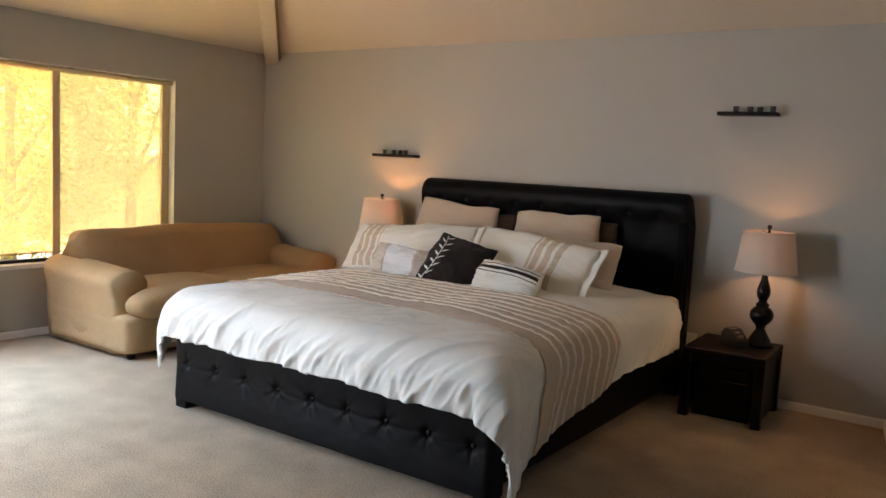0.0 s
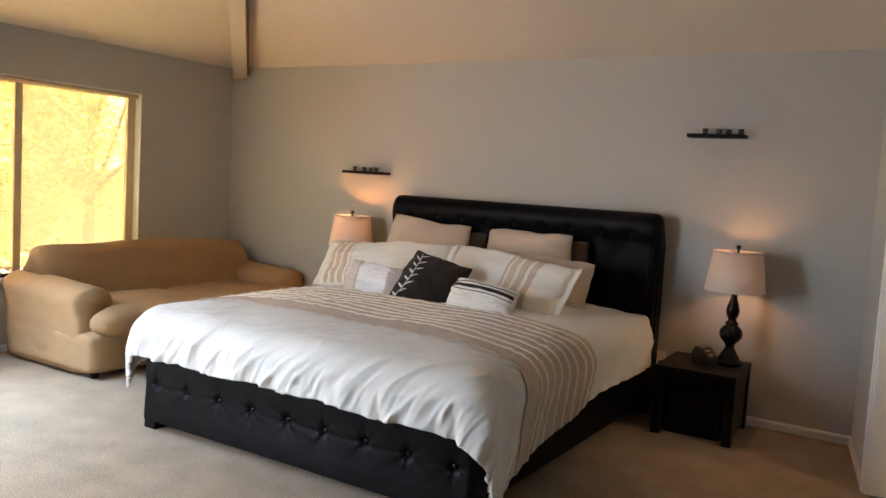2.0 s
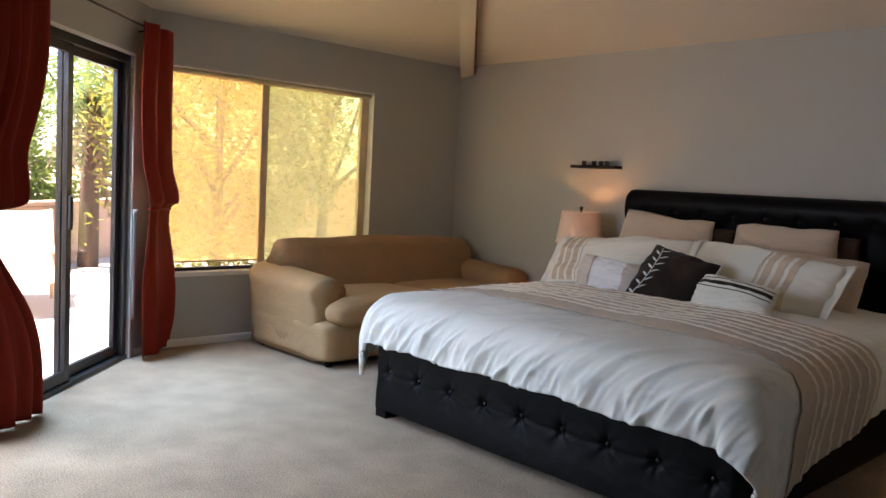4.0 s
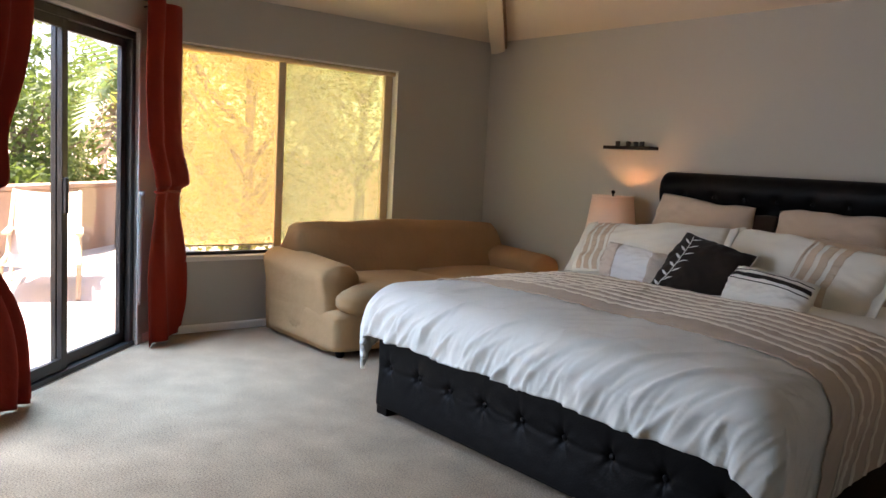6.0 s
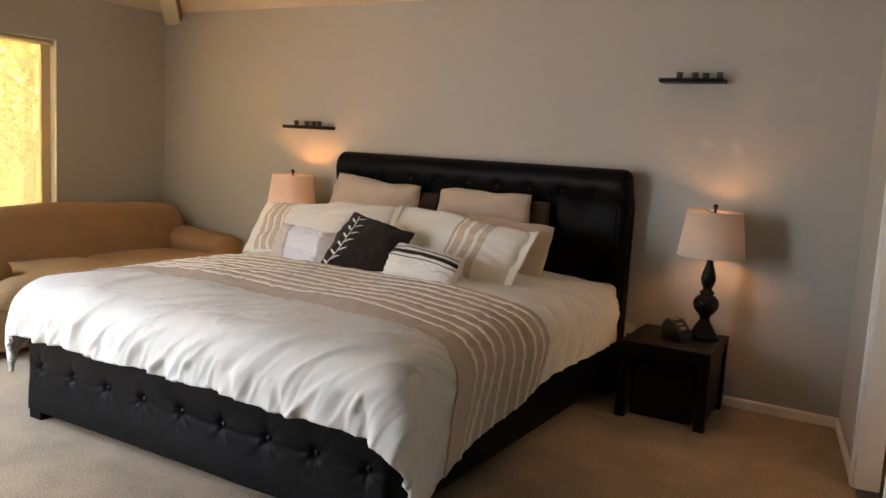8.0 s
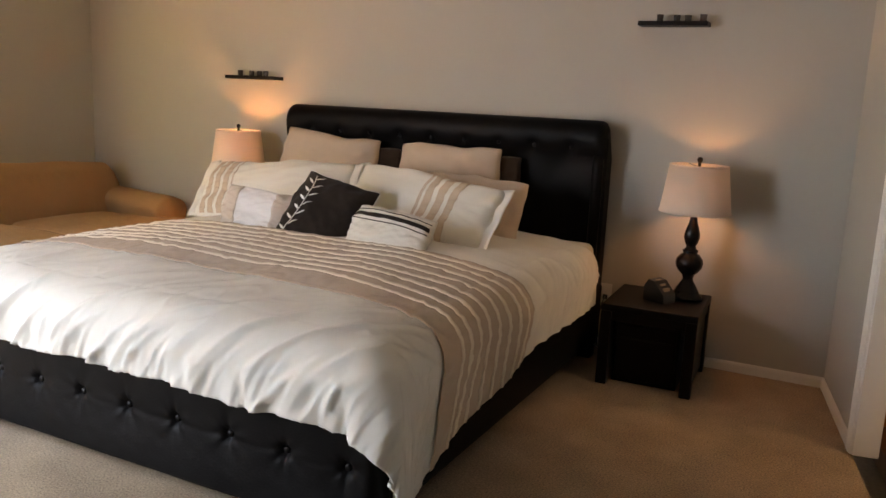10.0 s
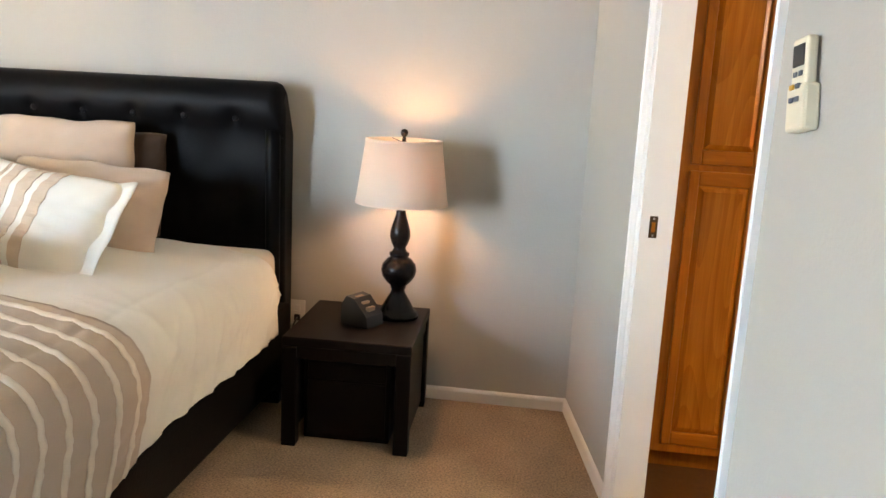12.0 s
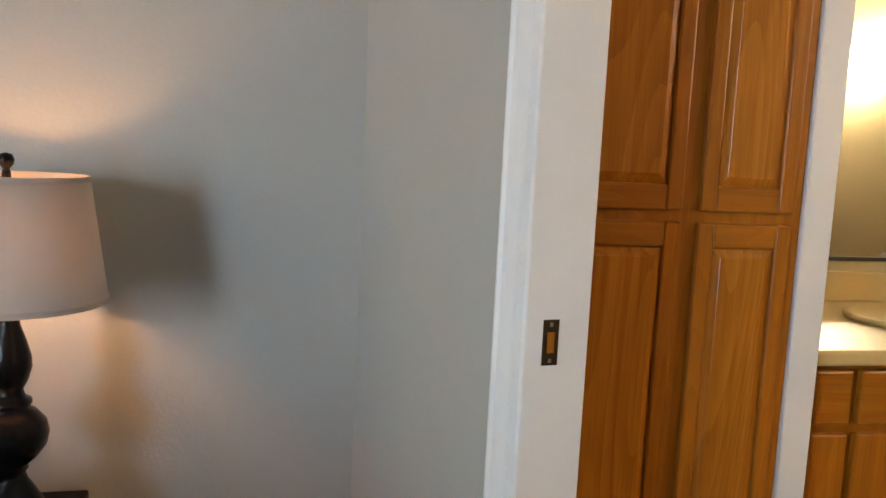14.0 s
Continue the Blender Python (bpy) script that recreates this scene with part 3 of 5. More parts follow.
# ---- ceiling fan ----
def ceiling_fan(x, y, z, top, turn):
    """Five blades on brackets round a motor that hangs from a rod; z is the blades' height."""
    fan = thing("ceiling_fan", pose(x, y, z, 0, 0, turn), "dark brown five-blade ceiling fan hanging on a rod, at rest", "ceiling fan")
    part("motor", lathe([(0.0, -0.07), (0.06, -0.07), (0.085, -0.055), (0.10, -0.02), (0.10, 0.05), (0.08, 0.085), (0.03, 0.10), (0.0, 0.10)], 32), METAL, fan, "dark bronze motor housing", True)
    part("rod", tube([(0, 0, 0.09), (0, 0, top - z - 0.05)], 0.012, 10), METAL, fan)
    part("canopy", lathe([(0.02, top - z - 0.11), (0.055, top - z - 0.08), (0.07, top - z - 0.02), (0.07, top - z + 0.03)], 24), METAL, fan, "", True)
    for k in range(5):
        a = radians(72 * k)
        outline = [(0.17, -0.045), (0.30, -0.060), (0.52, -0.068), (0.575, -0.060), (0.598, -0.030), (0.60, 0.0), (0.598, 0.030), (0.575, 0.060), (0.52, 0.068), (0.30, 0.060), (0.17, 0.045)]
        bm = extrude_outline(outline, 0.007)
        bmesh.ops.rotate(bm, verts=bm.verts, matrix=Matrix.Rotation(radians(90), 3, "X"))
        blade = part("blade", bm, ESPRESSO, fan, "dark wooden blade")
        blade.matrix_basis = Matrix.Rotation(a, 4, "Z") @ Matrix.Rotation(radians(11), 4, "X")
        part("bracket", box(0.085, -0.018, -0.012, 0.22, 0.018, -0.002, 0.003), METAL, blade)
    return fan


ceiling_fan(2.96, -2.64, 2.495, WALL_H + SLOPE * 2.33, 134 - 36)


# ---- bed ----
BX0, BX1, BFOOT = 2.14, 4.28, -2.60
BMID = (BX0 + BX1) / 2
bed = thing("upholstered_bed", pose(BMID, 0, 0), "dark brown leather king bed with tufted headboard and footboard", "bed")
HW = (BX1 - BX0) / 2


def tufted(width, z0, z1, thick, buttons, roll=0.0, depth=0.019, spread=0.085):
    """A padded board facing -y with dimples at the buttons; the top rolls over forwards."""
    nx, nz = 320, 56

    def f(u, v):
        x, z = (u - 0.5) * width, z0 + v * (z1 - z0)
        edge = min(x + width / 2, width / 2 - x, 0.05) / 0.05
        y = -thick * math.sqrt(max(0.0, 1 - (1 - max(0.0, edge)) ** 2))
        for bx, bz in buttons:
            d2 = (x - bx) ** 2 + (z - bz) ** 2
            if d2 < 0.06:
                y += depth * math.exp(-d2 / (2 * 0.016 ** 2)) * 1.3 + depth * math.exp(-d2 / (2 * spread ** 2)) * 0.7
                r = math.sqrt(d2)
                way = math.atan2(z - bz, x - bx)
                y += 0.0038 * math.exp(-r / 0.045) * math.cos(7 * way + 5 * bx) * min(1.0, r / 0.014)
                along = abs(z - bz)
                y += 0.004 * math.exp(-((x - bx) / 0.012) ** 2) * math.exp(-(along / 0.07) ** 2)
        sag = 0.010 * math.sin((x - buttons[0][0]) / 0.2375 * math.pi) ** 2
        y += 0.0025 * math.exp(-((z - buttons[0][1] + sag) / 0.010) ** 2) * (0.5 + 0.5 * noise.noise((x * 7, 3.3, z0)))
        y += 0.0025 * noise.noise((x * 4, z * 6, z0)) + 0.0012 * noise.noise((x * 17, z * 21, z0))
        if roll:
            y -= roll * max(0.0, (v - 0.80) / 0.20) ** 1.5 * edge
        return Vector((x, y, z))

    bm = sheet(f, nx, nz)
    grid = list(bm.verts)
    row = nz + 1
    rim = [grid[i * row] for i in range(nx + 1)] + [grid[nx * row + j] for j in range(1, row)] + [grid[i * row + nz] for i in range(nx - 1, -1, -1)] + [grid[j] for j in range(nz - 1, 0, -1)]
    rear = [bm.verts.new((v.co.x, 0.02, v.co.z)) for v in rim]
    for i in range(len(rim)):
        j = (i + 1) % len(rim)
        bm.faces.new((rim[i], rim[j], rear[j], rear[i]))
    bm.faces.new(rear)
    return bm


def headboard():
    """Sleigh headboard: the upper edge swells into a rounded roll with rounded upper corners."""
    W, Z0, Z1 = 2.185, 0.02, 1.32
    bt = [(-0.885 + i * 0.2225, 1.160) for i in range(9)] + [(-0.775 + i * 0.2225, 0.98) for i in range(8)] + [(-0.885 + i * 0.2225, 0.80) for i in range(9)]
    prof = []
    for k in range(15):
        z = Z0 + (1.10 - Z0) * k / 14
        prof.append((-0.055 - 0.02 * (z / 1.1) ** 2, z))
    for k in range(1, 21):
        a = radians(-58 + 148 * k / 20)
        prof.append((-0.035 - 0.085 * math.cos(a) + 0.045 * (1 - math.cos(a)) * 0, 1.21 + 0.105 * math.sin(a)))
    prof.append((0.06, 1.10))
    prof.append((0.06, Z0))
    bm = bmesh.new()
    nx = 150
    rows = []
    for i in range(nx + 1):
        x = -W / 2 + W * i / nx
        e = min(1.0, min(x + W / 2, W / 2 - x) / 0.055)
        drop = 0.045 * (1 - math.sqrt(max(0.0, 1 - (1 - e) ** 2)))
        ring = []
        for y, z in prof:
            yy = y
            if y < -0.03:
                for bx, bz in bt:
                    d2 = (x - bx) ** 2 + (z - bz) ** 2
                    if d2 < 0.05:
                        yy += 0.022 * math.exp(-d2 / (2 * 0.018 ** 2)) + 0.012 * math.exp(-d2 / (2 * 0.06 ** 2))
                yy = yy * (0.72 + 0.28 * math.sqrt(max(0.0, 1 - (1 - e) ** 2)))
            ring.append(bm.verts.new((x, yy, z - (drop if z > 1.1 else 0))))
        rows.append(ring)
    n = len(prof)
    for a, b in zip(rows, rows[1:]):
        for k in range(n):
            bm.faces.new((a[k], a[(k + 1) % n], b[(k + 1) % n], b[k]))
    bm.faces.new(rows[0])
    bm.faces.new(rows[-1])
    return bm, bt


hb_mesh, hb_buttons = headboard()
hb = part("headboard", hb_mesh, LEATHER, bed, "rolled and button-tufted leather headboard", True)
hb.location = (-0.065, -0.085, 0.018)


for sx in (-1, 1):
    edge_roll = [(sx * 1.052, -0.062 - 0.014 * (k / 12) ** 2, 0.06 + 1.06 * k / 12) for k in range(13)]
    part("edge_roll", tube(edge_roll, 0.030, 14), LEATHER, hb, "padded leather edge", True)


def button_mesh(r=0.013):
    bm = bmesh.new()
    bmesh.ops.create_uvsphere(bm, u_segments=10, v_segments=6, radius=r)
    bmesh.ops.scale(bm, vec=(1, 0.55, 1), verts=bm.verts)
    return mesh("button", bm, BUTTONL, True)


BUTTON = button_mesh()
for bx, bz in hb_buttons[:9]:
    o = new("button", BUTTON)
    o.parent = hb
    o.location = (bx, -0.083 if bz > 1.1 else -0.042, bz)

foot_buttons = [(-0.95 + i * 0.2375, 0.262) for i in range(9)]
fb = part("footboard", tufted(BX1 - BX0, 0.055, 0.43, 0.075, foot_buttons, 0.0), LEATHER, bed, "button-tufted leather footboard", True)
fb.location = (0, BFOOT + 0.075, 0)
for bx, bz in foot_buttons:
    o = new("button", BUTTON)
    o.parent = fb
    o.location = (bx, -0.044, bz)
for sx in (-1, 1):
    part("side_rail", box(sx * HW - (0.06 if sx > 0 else 0), BFOOT + 0.09, 0.10, sx * HW + (0 if sx > 0 else 0.06), -0.15, 0.42, 0.015, 3), LEATHER, bed)
    for yy in (BFOOT + 0.02, -0.25):
        part("foot", box(sx * (HW - 0.06) - 0.045, yy, 0, sx * (HW - 0.06) + 0.045, yy + 0.09, 0.056, 0.006), ESPRESSO, bed)
part("slat_base", box(-HW + 0.062, BFOOT + 0.10, 0.28, HW - 0.062, -0.16, 0.32), ESPRESSO, bed)
single("mattress", box(-HW + 0.05, BFOOT + 0.13, 0.322, HW - 0.05, -0.175, 0.655, 0.05, 4), SHEETC, "ivory-covered king mattress on the bed", "mattress", pose(BMID, 0, 0), True)

# comforter: draped cloth with a taupe band of ruffles
CA, CB0, CB1 = HW - 0.075, BFOOT + 0.125, -0.42
CMID = BMID - 0.035
TOPZ = 0.672


def ridge(x, y, s):
    """Sharp-crested creases with flat cloth between them."""
    return max(0.0, 1 - abs(noise.noise((x, y, s))) * 5.2) ** 1.6


def drape(a, b, lift=0.0):
    """Cloth place for a metres across from the bed's middle and b metres towards the head; beyond the mattress edge it falls."""
    da = max(0.0, abs(a) - CA)
    db = max(0.0, CB0 - b)
    sa = 1 if a > 0 else -1
    d = math.hypot(da, db)
    x, y = max(-CA, min(CA, a)), max(CB0, b)
    rim = min(1.0, max(0.0, min(CA - abs(x), y - CB0)) / 0.42) if d == 0 else 0.0
    z = TOPZ + 0.045 * rim ** 0.6
    z += 0.012 * noise.noise((x * 2.2, y * 2.2, 3)) + 0.005 * noise.noise((x * 8, y * 6, 5))
    near_foot = min(1.0, max(0.0, (-2.08 - b) / 0.3))
    near_side = min(1.0, max(0.0, (abs(a) - CA + 0.22) / 0.3))
    # creases: slanting over the foot, straight down on the sides
    some = max(0.0, min(1.0, 0.35 + 1.8 * noise.noise((a * 1.7, b * 2.3, 63))))
    crease = near_foot * (0.008 * some * ridge(a * 2.8 - b * 2.4, b * 1.1, 7) + 0.013 * ridge(a * 4.6 - b * 3.6, b * 1.6, 17) + 0.004 * ridge(a * 9 - b * 5, b * 5, 77))
    crease += (0.35 if -2.25 < b < -1.3 else 1.0) * near_side * (1 - near_foot) * (0.007 * ridge(b * 3.2, a * 1.0, 27) + 0.004 * ridge(b * 7 + a * 2, a * 1.6, 37))
    if d > 0:
        bend = math.atan2(db, da) / (math.pi / 2)
        if a > 0:
            bend = bend ** 1.6                 # the near corner swings round onto the side
        nx, ny = sa * math.cos(bend * math.pi / 2), -math.sin(bend * math.pi / 2)
        roll = 0.19
        t = min(d / roll, math.pi / 2)
        out = 0.155 * math.sin(t) - 0.04 * max(0.0, d - 0.3)
        fall = 0.14 * (1 - math.cos(t)) + max(0.0, d - roll * math.pi / 2)
        deep = min(1.0, d / 0.35)
        run = a if db > da else b
        hem_pucker = min(1.0, max(0.0, (d - 0.27) / 0.12))
        crease *= 1 - 0.75 * hem_pucker
        crease += (1.0 if db > da else 0.22 if -2.25 < b < -1.3 else 0.6) * min(1.0, max(0.0, (d - 0.13) / 0.2)) * (0.017 * ridge(run * 6 + d * 5, d * 1.6, 47) + 0.011 * ridge(run * 13 + d * 7, d * 2, 57) + 0.006 * ridge(run * 22 + d * 9, d * 3, 67))
        flare = min(1.0, math.sqrt(da * db) / 0.28)
        crease *= 1 - 0.7 * flare ** 0.5
        out += (0.035 if a > 0 else 0.05) * flare * flare
        out += deep * 0.016 * noise.noise((run * 3.2 + d, d * 2, 2)) + hem_pucker * (0.007 if db > da else 0.0015) * math.sin(run * 48 + 3 * noise.noise((run * 5, 0, 0)))
        if a > 0:
            out += 0.02 * math.sin(math.pi * bend) * min(1.0, d / 0.2)
        out += crease * math.sin(t)
        x += nx * out
        y += ny * out
        z -= fall
        z += crease * math.cos(t)
    else:
        z += crease
    if a > 0:
        pull = min(1.0, max(0.0, (a - 0.3) / (CA - 0.3))) * min(1.0, max(0.0, (-0.9 - b) / 0.5))
        y -= (0.055 * pull * pull + 0.24 * da * pull) * min(1.0, max(0.0, b - CB0) / 0.5)
    p = Vector((CMID + x, y, z))
    if lift:
        t = min(d / 0.19, math.pi / 2)
        p.z += lift * math.cos(t)
        if d > 0:
            p.x += nx * lift * math.sin(t)
            p.y += ny * lift * math.sin(t)
    return p


AW = CA + 0.468


def a_at(u, b):
    k = min(1.0, max(0.0, (-1.1 - b) / 1.4))
    return (2 * u - 1) * (AW + (0.25 if u > 0.5 else 0.02) * k ** 1.5)


def edge_b(u):
    """How far the foot hem hangs, rounder towards the corners."""
    return CB0 - 0.422 - 0.006 * math.sin(u * 40) - 0.03 * max(0.0, 2 * u - 1) ** 2 + 0.03 * max(0.0, 1 - 2 * u) ** 3


comforter = thing("comforter", Matrix.Identity(4), "cream comforter with taupe ruffled band, draped over the bed", "comforter")
part("body", sheet(lambda u, v: drape(a_at(u, CB1 + (edge_b(u) - CB1) * v), CB1 + (edge_b(u) - CB1) * v), 380, 280, 0.022), COTTON, comforter, "cream cotton", True)
BAND0, BAND1 = -2.21, -1.36
part("band", sheet(lambda u, v: drape(a_at(u, BAND0 + (BAND1 - BAND0) * v) * 0.998, BAND0 + (BAND1 - BAND0) * v, 0.009 + 0.007 * abs(noise.noise((u * 60, v * 9, 1.5)))), 260, 70, 0.004), TAUPE, comforter, "taupe band", True)
for i in range(8):
    b0 = BAND0 + 0.17 + i * 0.090
    w = 0.024

    def ruffle(u, v, b0=b0, i=i):
        j = 0.002 * math.sin(u * 330 + i) + (0.003 + 0.010 * math.exp(-((u - 0.45) / 0.16) ** 2)) * noise.noise((u * 60, i, 0))
        p = drape(a_at(u, b0) * 0.997, b0 + w * (v - 0.5) + j, 0.011 + 0.004 * math.sin(v * math.pi) + 0.007 * abs(noise.noise((u * 110, i * 3, v))))
        return p

    part("ruffle", sheet(ruffle, 260, 4, 0.003), RUFFLE, comforter, "pale gathered ruffle", True)


def pillow(name, w, h, t, mat, m, label, group="", seed=0, droop=0.0, n=30):
    """Stuffed cushion lying in x, z with its face towards -y; corners pulled out, seams pinched."""
    def side(sign):
        def f(u, v):
            x, z = 2 * u - 1, 2 * v - 1
            ex, ez = 1 - abs(x) ** 2.6, 1 - abs(z) ** 2.6
            body = max(0.0, ex * ez) ** 0.55
            px = x * math.sqrt(1 - 0.03 * z ** 6) * w / 2 * (1 + 0.055 * noise.noise((seed, z * 1.9, 3.1)))
            pz = z * math.sqrt(1 - 0.03 * x ** 6) * h / 2 * (1 + 0.095 * noise.noise((x * 1.9, seed, 7.7)))
            bulge = t / 2 * body * (1 + 0.28 * noise.noise((x * 1.4 + seed, z * 1.4, seed)))
            # creases that run in from the corners and along the seams
            crease = abs(noise.noise(((x + z) * 3.2 + seed, (x - z) * 1.3, seed + 4))) + abs(noise.noise(((x - z) * 3.4 + seed, (x + z) * 1.2, seed + 9)))
            bulge += 0.026 * (crease - 0.35) * min(1.0, 2.2 * body) * (0.35 + 0.65 * max(abs(x), abs(z)) ** 2) * min(1.0, t / 0.16)
            bulge = max(bulge, 0.0)
            pz -= droop * (1 - body) * (z > 0) * (1 - x * x)
            return Vector((px, -sign * bulge, pz + h / 2))
        return f
    bm = sheet(side(1), n, n)
    sheet(side(-1), n, n, bm=bm)
    bmesh.ops.remove_doubles(bm, verts=bm.verts, dist=0.0008)
    ob = thing(name, m, label, "pillow", group)
    part("cover", bm, mat, ob, "", True)
    return ob, side


def face_strip(side, x0, x1, z0, z1, n=20, lift=0.003, nz=30):
    """A strip that lies on a pillow's front between given fractions."""
    f = side(1)

    def g(u, v):
        p = f(x0 + (x1 - x0) * u, z0 + (z1 - z0) * v)
        return p + Vector((0, -lift, 0))

    return sheet(g, n, nz, 0.002)


BEDZ = TOPZ + 0.012
# beige pillows against the headboard
pillow("bed_pillow", 0.72, 0.50, 0.20, BLUSH, pose(2.45, -0.36, BEDZ - 0.01, -14, 4, 0), "beige king pillow leaning on the headboard", "beige bed pillows", 1)
pillow("bed_pillow", 0.66, 0.47, 0.20, BLUSH, pose(3.34, -0.36, BEDZ, -12, -1, 0), "beige king pillow leaning on the headboard", "beige bed pillows", 2)
pillow("bed_pillow", 0.64, 0.35, 0.17, BLUSH, pose(3.60, -0.64, BEDZ - 0.01, -22, 3, -2), "beige pillow behind the striped sham", "beige bed pillows", 3)
pillow("bed_pillow", 0.60, 0.33, 0.17, BLUSH, pose(2.62, -0.60, BEDZ - 0.01, -22, -3, 0), "beige pillow behind the striped sham", "beige bed pillows", 8)
# dark brown pillows tucked behind the beige ones
for px, ph, seed in ((2.62, 0.42, 11), (3.42, 0.43, 12)):
    pillow("bed_pillow", 0.68, ph, 0.11, BROWNP, pose(px, -0.27, BEDZ, -9, 1, 0), "dark brown pillow behind a beige pillow", "brown bed pillows", seed)


def sham(m, stripes, flange_x, seed, label):
    ob, side = pillow("pillow_sham", 0.98, 0.40, 0.20, COTTON, m, label, "striped king shams", seed)
    for a, b in stripes:
        part("stripe", face_strip(side, a, b, 0.03, 0.97, 6), TAUPE, ob, "taupe woven stripe")
    for a in flange_x:
        part("piping", face_strip(side, a, a + 0.006, 0.03, 0.97, 2), TAUPE, ob)
    for x0, x1 in ((-0.53, -0.46), (0.46, 0.53)):
        bm = sheet(lambda u, v: Vector((x0 + (x1 - x0) * u, 0.004 * math.sin(v * 17 + seed), 0.0 + 0.40 * v + 0.008 * math.sin(u * 3 + v * 5))), 4, 16, 0.004)
        part("flange", bm, COTTON, ob, "flat flange", True)
    return ob


sham(pose(2.50, -0.97, BEDZ - 0.005, -38, -3, 4), ((0.06, 0.10), (0.125, 0.165), (0.19, 0.23)), (0.255,), 4, "cream king sham with taupe stripes, leaning back")
sham(pose(3.40, -0.97, BEDZ - 0.005, -36, 3, -12), ((0.60, 0.645), (0.675, 0.725), (0.755, 0.80)), (0.565, 0.575), 5, "cream king sham with taupe stripes, leaning back")

# small cushions in front
ob, side = pillow("throw_pillow", 0.46, 0.22, 0.16, PALE, pose(2.73, -1.28, BEDZ, -22, 6, 12), "white throw pillow with taupe ends", "", 6)
part("end_panel", face_strip(side, 0.02, 0.22, 0.02, 0.98, 10), GREIGE, ob, "taupe end panel", True)
part("end_panel", face_strip(side, 0.68, 0.98, 0.02, 0.98, 12), GREIGE, ob, "taupe end panel", True)
ob, side = pillow("throw_pillow", 0.42, 0.42, 0.17, BROWN, pose(3.075, -1.33, BEDZ - 0.04, -40, 12, 5), "dark brown throw pillow with white leaf embroidery", "", 7)
f7 = side(1)


def on(u, v):
    return f7(u, v) + Vector((0, -0.004, 0))


stem = [on(0.16 + 0.10 * math.sin(k / 12 * 3.0), 0.06 + 0.86 * k / 12) for k in range(13)]
part("stem", tube(stem, 0.0025, 6), PALE, ob, "white stitched stem")
for k in range(12):
    u0 = 0.16 + 0.10 * math.sin((k + 0.5) / 12 * 3.0)
    v0 = 0.08 + 0.84 * k / 12
    s = 1 if k % 2 else -1

    def leaf(p, q, u0=u0, v0=v0, s=s):
        w = 0.030 * math.sin(math.pi * min(1.0, p + 0.02)) * (q - 0.5)
        return on(min(0.97, max(0.03, u0 + s * 0.115 * p + 0.4 * w)), min(0.97, v0 + 0.075 * p + w))

    part("leaf", sheet(leaf, 6, 3, 0.0015), PALE, ob, "white stitched leaf")
rimpts = [f7(u, 0.0) for u in [i / 16 for i in range(17)]] + [f7(1.0, v) for v in [i / 16 for i in range(1, 17)]] + [f7(u, 1.0) for u in [1 - i / 16 for i in range(1, 17)]]
part("piping", tube(rimpts, 0.0035, 6), PALE, ob, "pale piping")
ob, side = pillow("throw_pillow", 0.46, 0.225, 0.15, COTTON, pose(3.51, -1.335, BEDZ - 0.01, -34, 4, -6), "white throw pillow with black stripes", "", 9)
part("stripe", face_strip(side, 0.02, 0.98, 0.66, 0.76, 30, nz=6), BROWN, ob, "broad dark stripe", True)
part("stripe", face_strip(side, 0.02, 0.98, 0.57, 0.59, 30, nz=3), BROWN, ob, "thin dark stripe", True)
part("stripe", face_strip(side, 0.02, 0.98, 0.84, 0.86, 30, nz=3), BROWN, ob, "thin dark stripe", True)


# ---- bedside ----
def nightstand(m, label):
    ns = thing("nightstand", m, label, "nightstand", "nightstands")
    w, d, h = 0.48, 0.54, 0.425
    part("top", box(0, -d, h - 0.036, w, 0, h, 0.006, 3), ESPRESSO, ns)
    for x in (0.001, w - 0.056):
        for y in (-d + 0.001, -0.056):
            part("leg", box(x, y, 0, x + 0.055, y + 0.055, h - 0.036, 0.004), ESPRESSO, ns)
    part("apron", box(0.056, -d + 0.008, h - 0.082, w - 0.056, -d + 0.028, h - 0.036, 0.002), ESPRESSO, ns)
    for x in (0.008, w - 0.028):
        part("side_apron", box(x, -d + 0.056, h - 0.082, x + 0.02, -0.056, h - 0.036, 0.002), ESPRESSO, ns)
    for x in (0.016, w - 0.030):
        part("side_panel", box(x, -d + 0.057, 0.03, x + 0.014, -0.057, h - 0.083), ESPRESSO, ns)
    return ns


def chest(m):
    """The smaller nested cube that stands inside the nightstand."""
    c = thing("nesting_table", m, "dark espresso nesting cube tucked under the nightstand", "table")
    part("body", box(0, -0.40, 0.0, 0.33, 0, 0.325, 0.004), ESPRESSO, c)
    part("front", box(0.015, -0.408, 0.02, 0.315, -0.399, 0.235, 0.004), ESPRESSO, c)
    part("drawer_front", box(0.015, -0.408, 0.243, 0.315, -0.399, 0.312, 0.004), ESPRESSO, c)
    return c


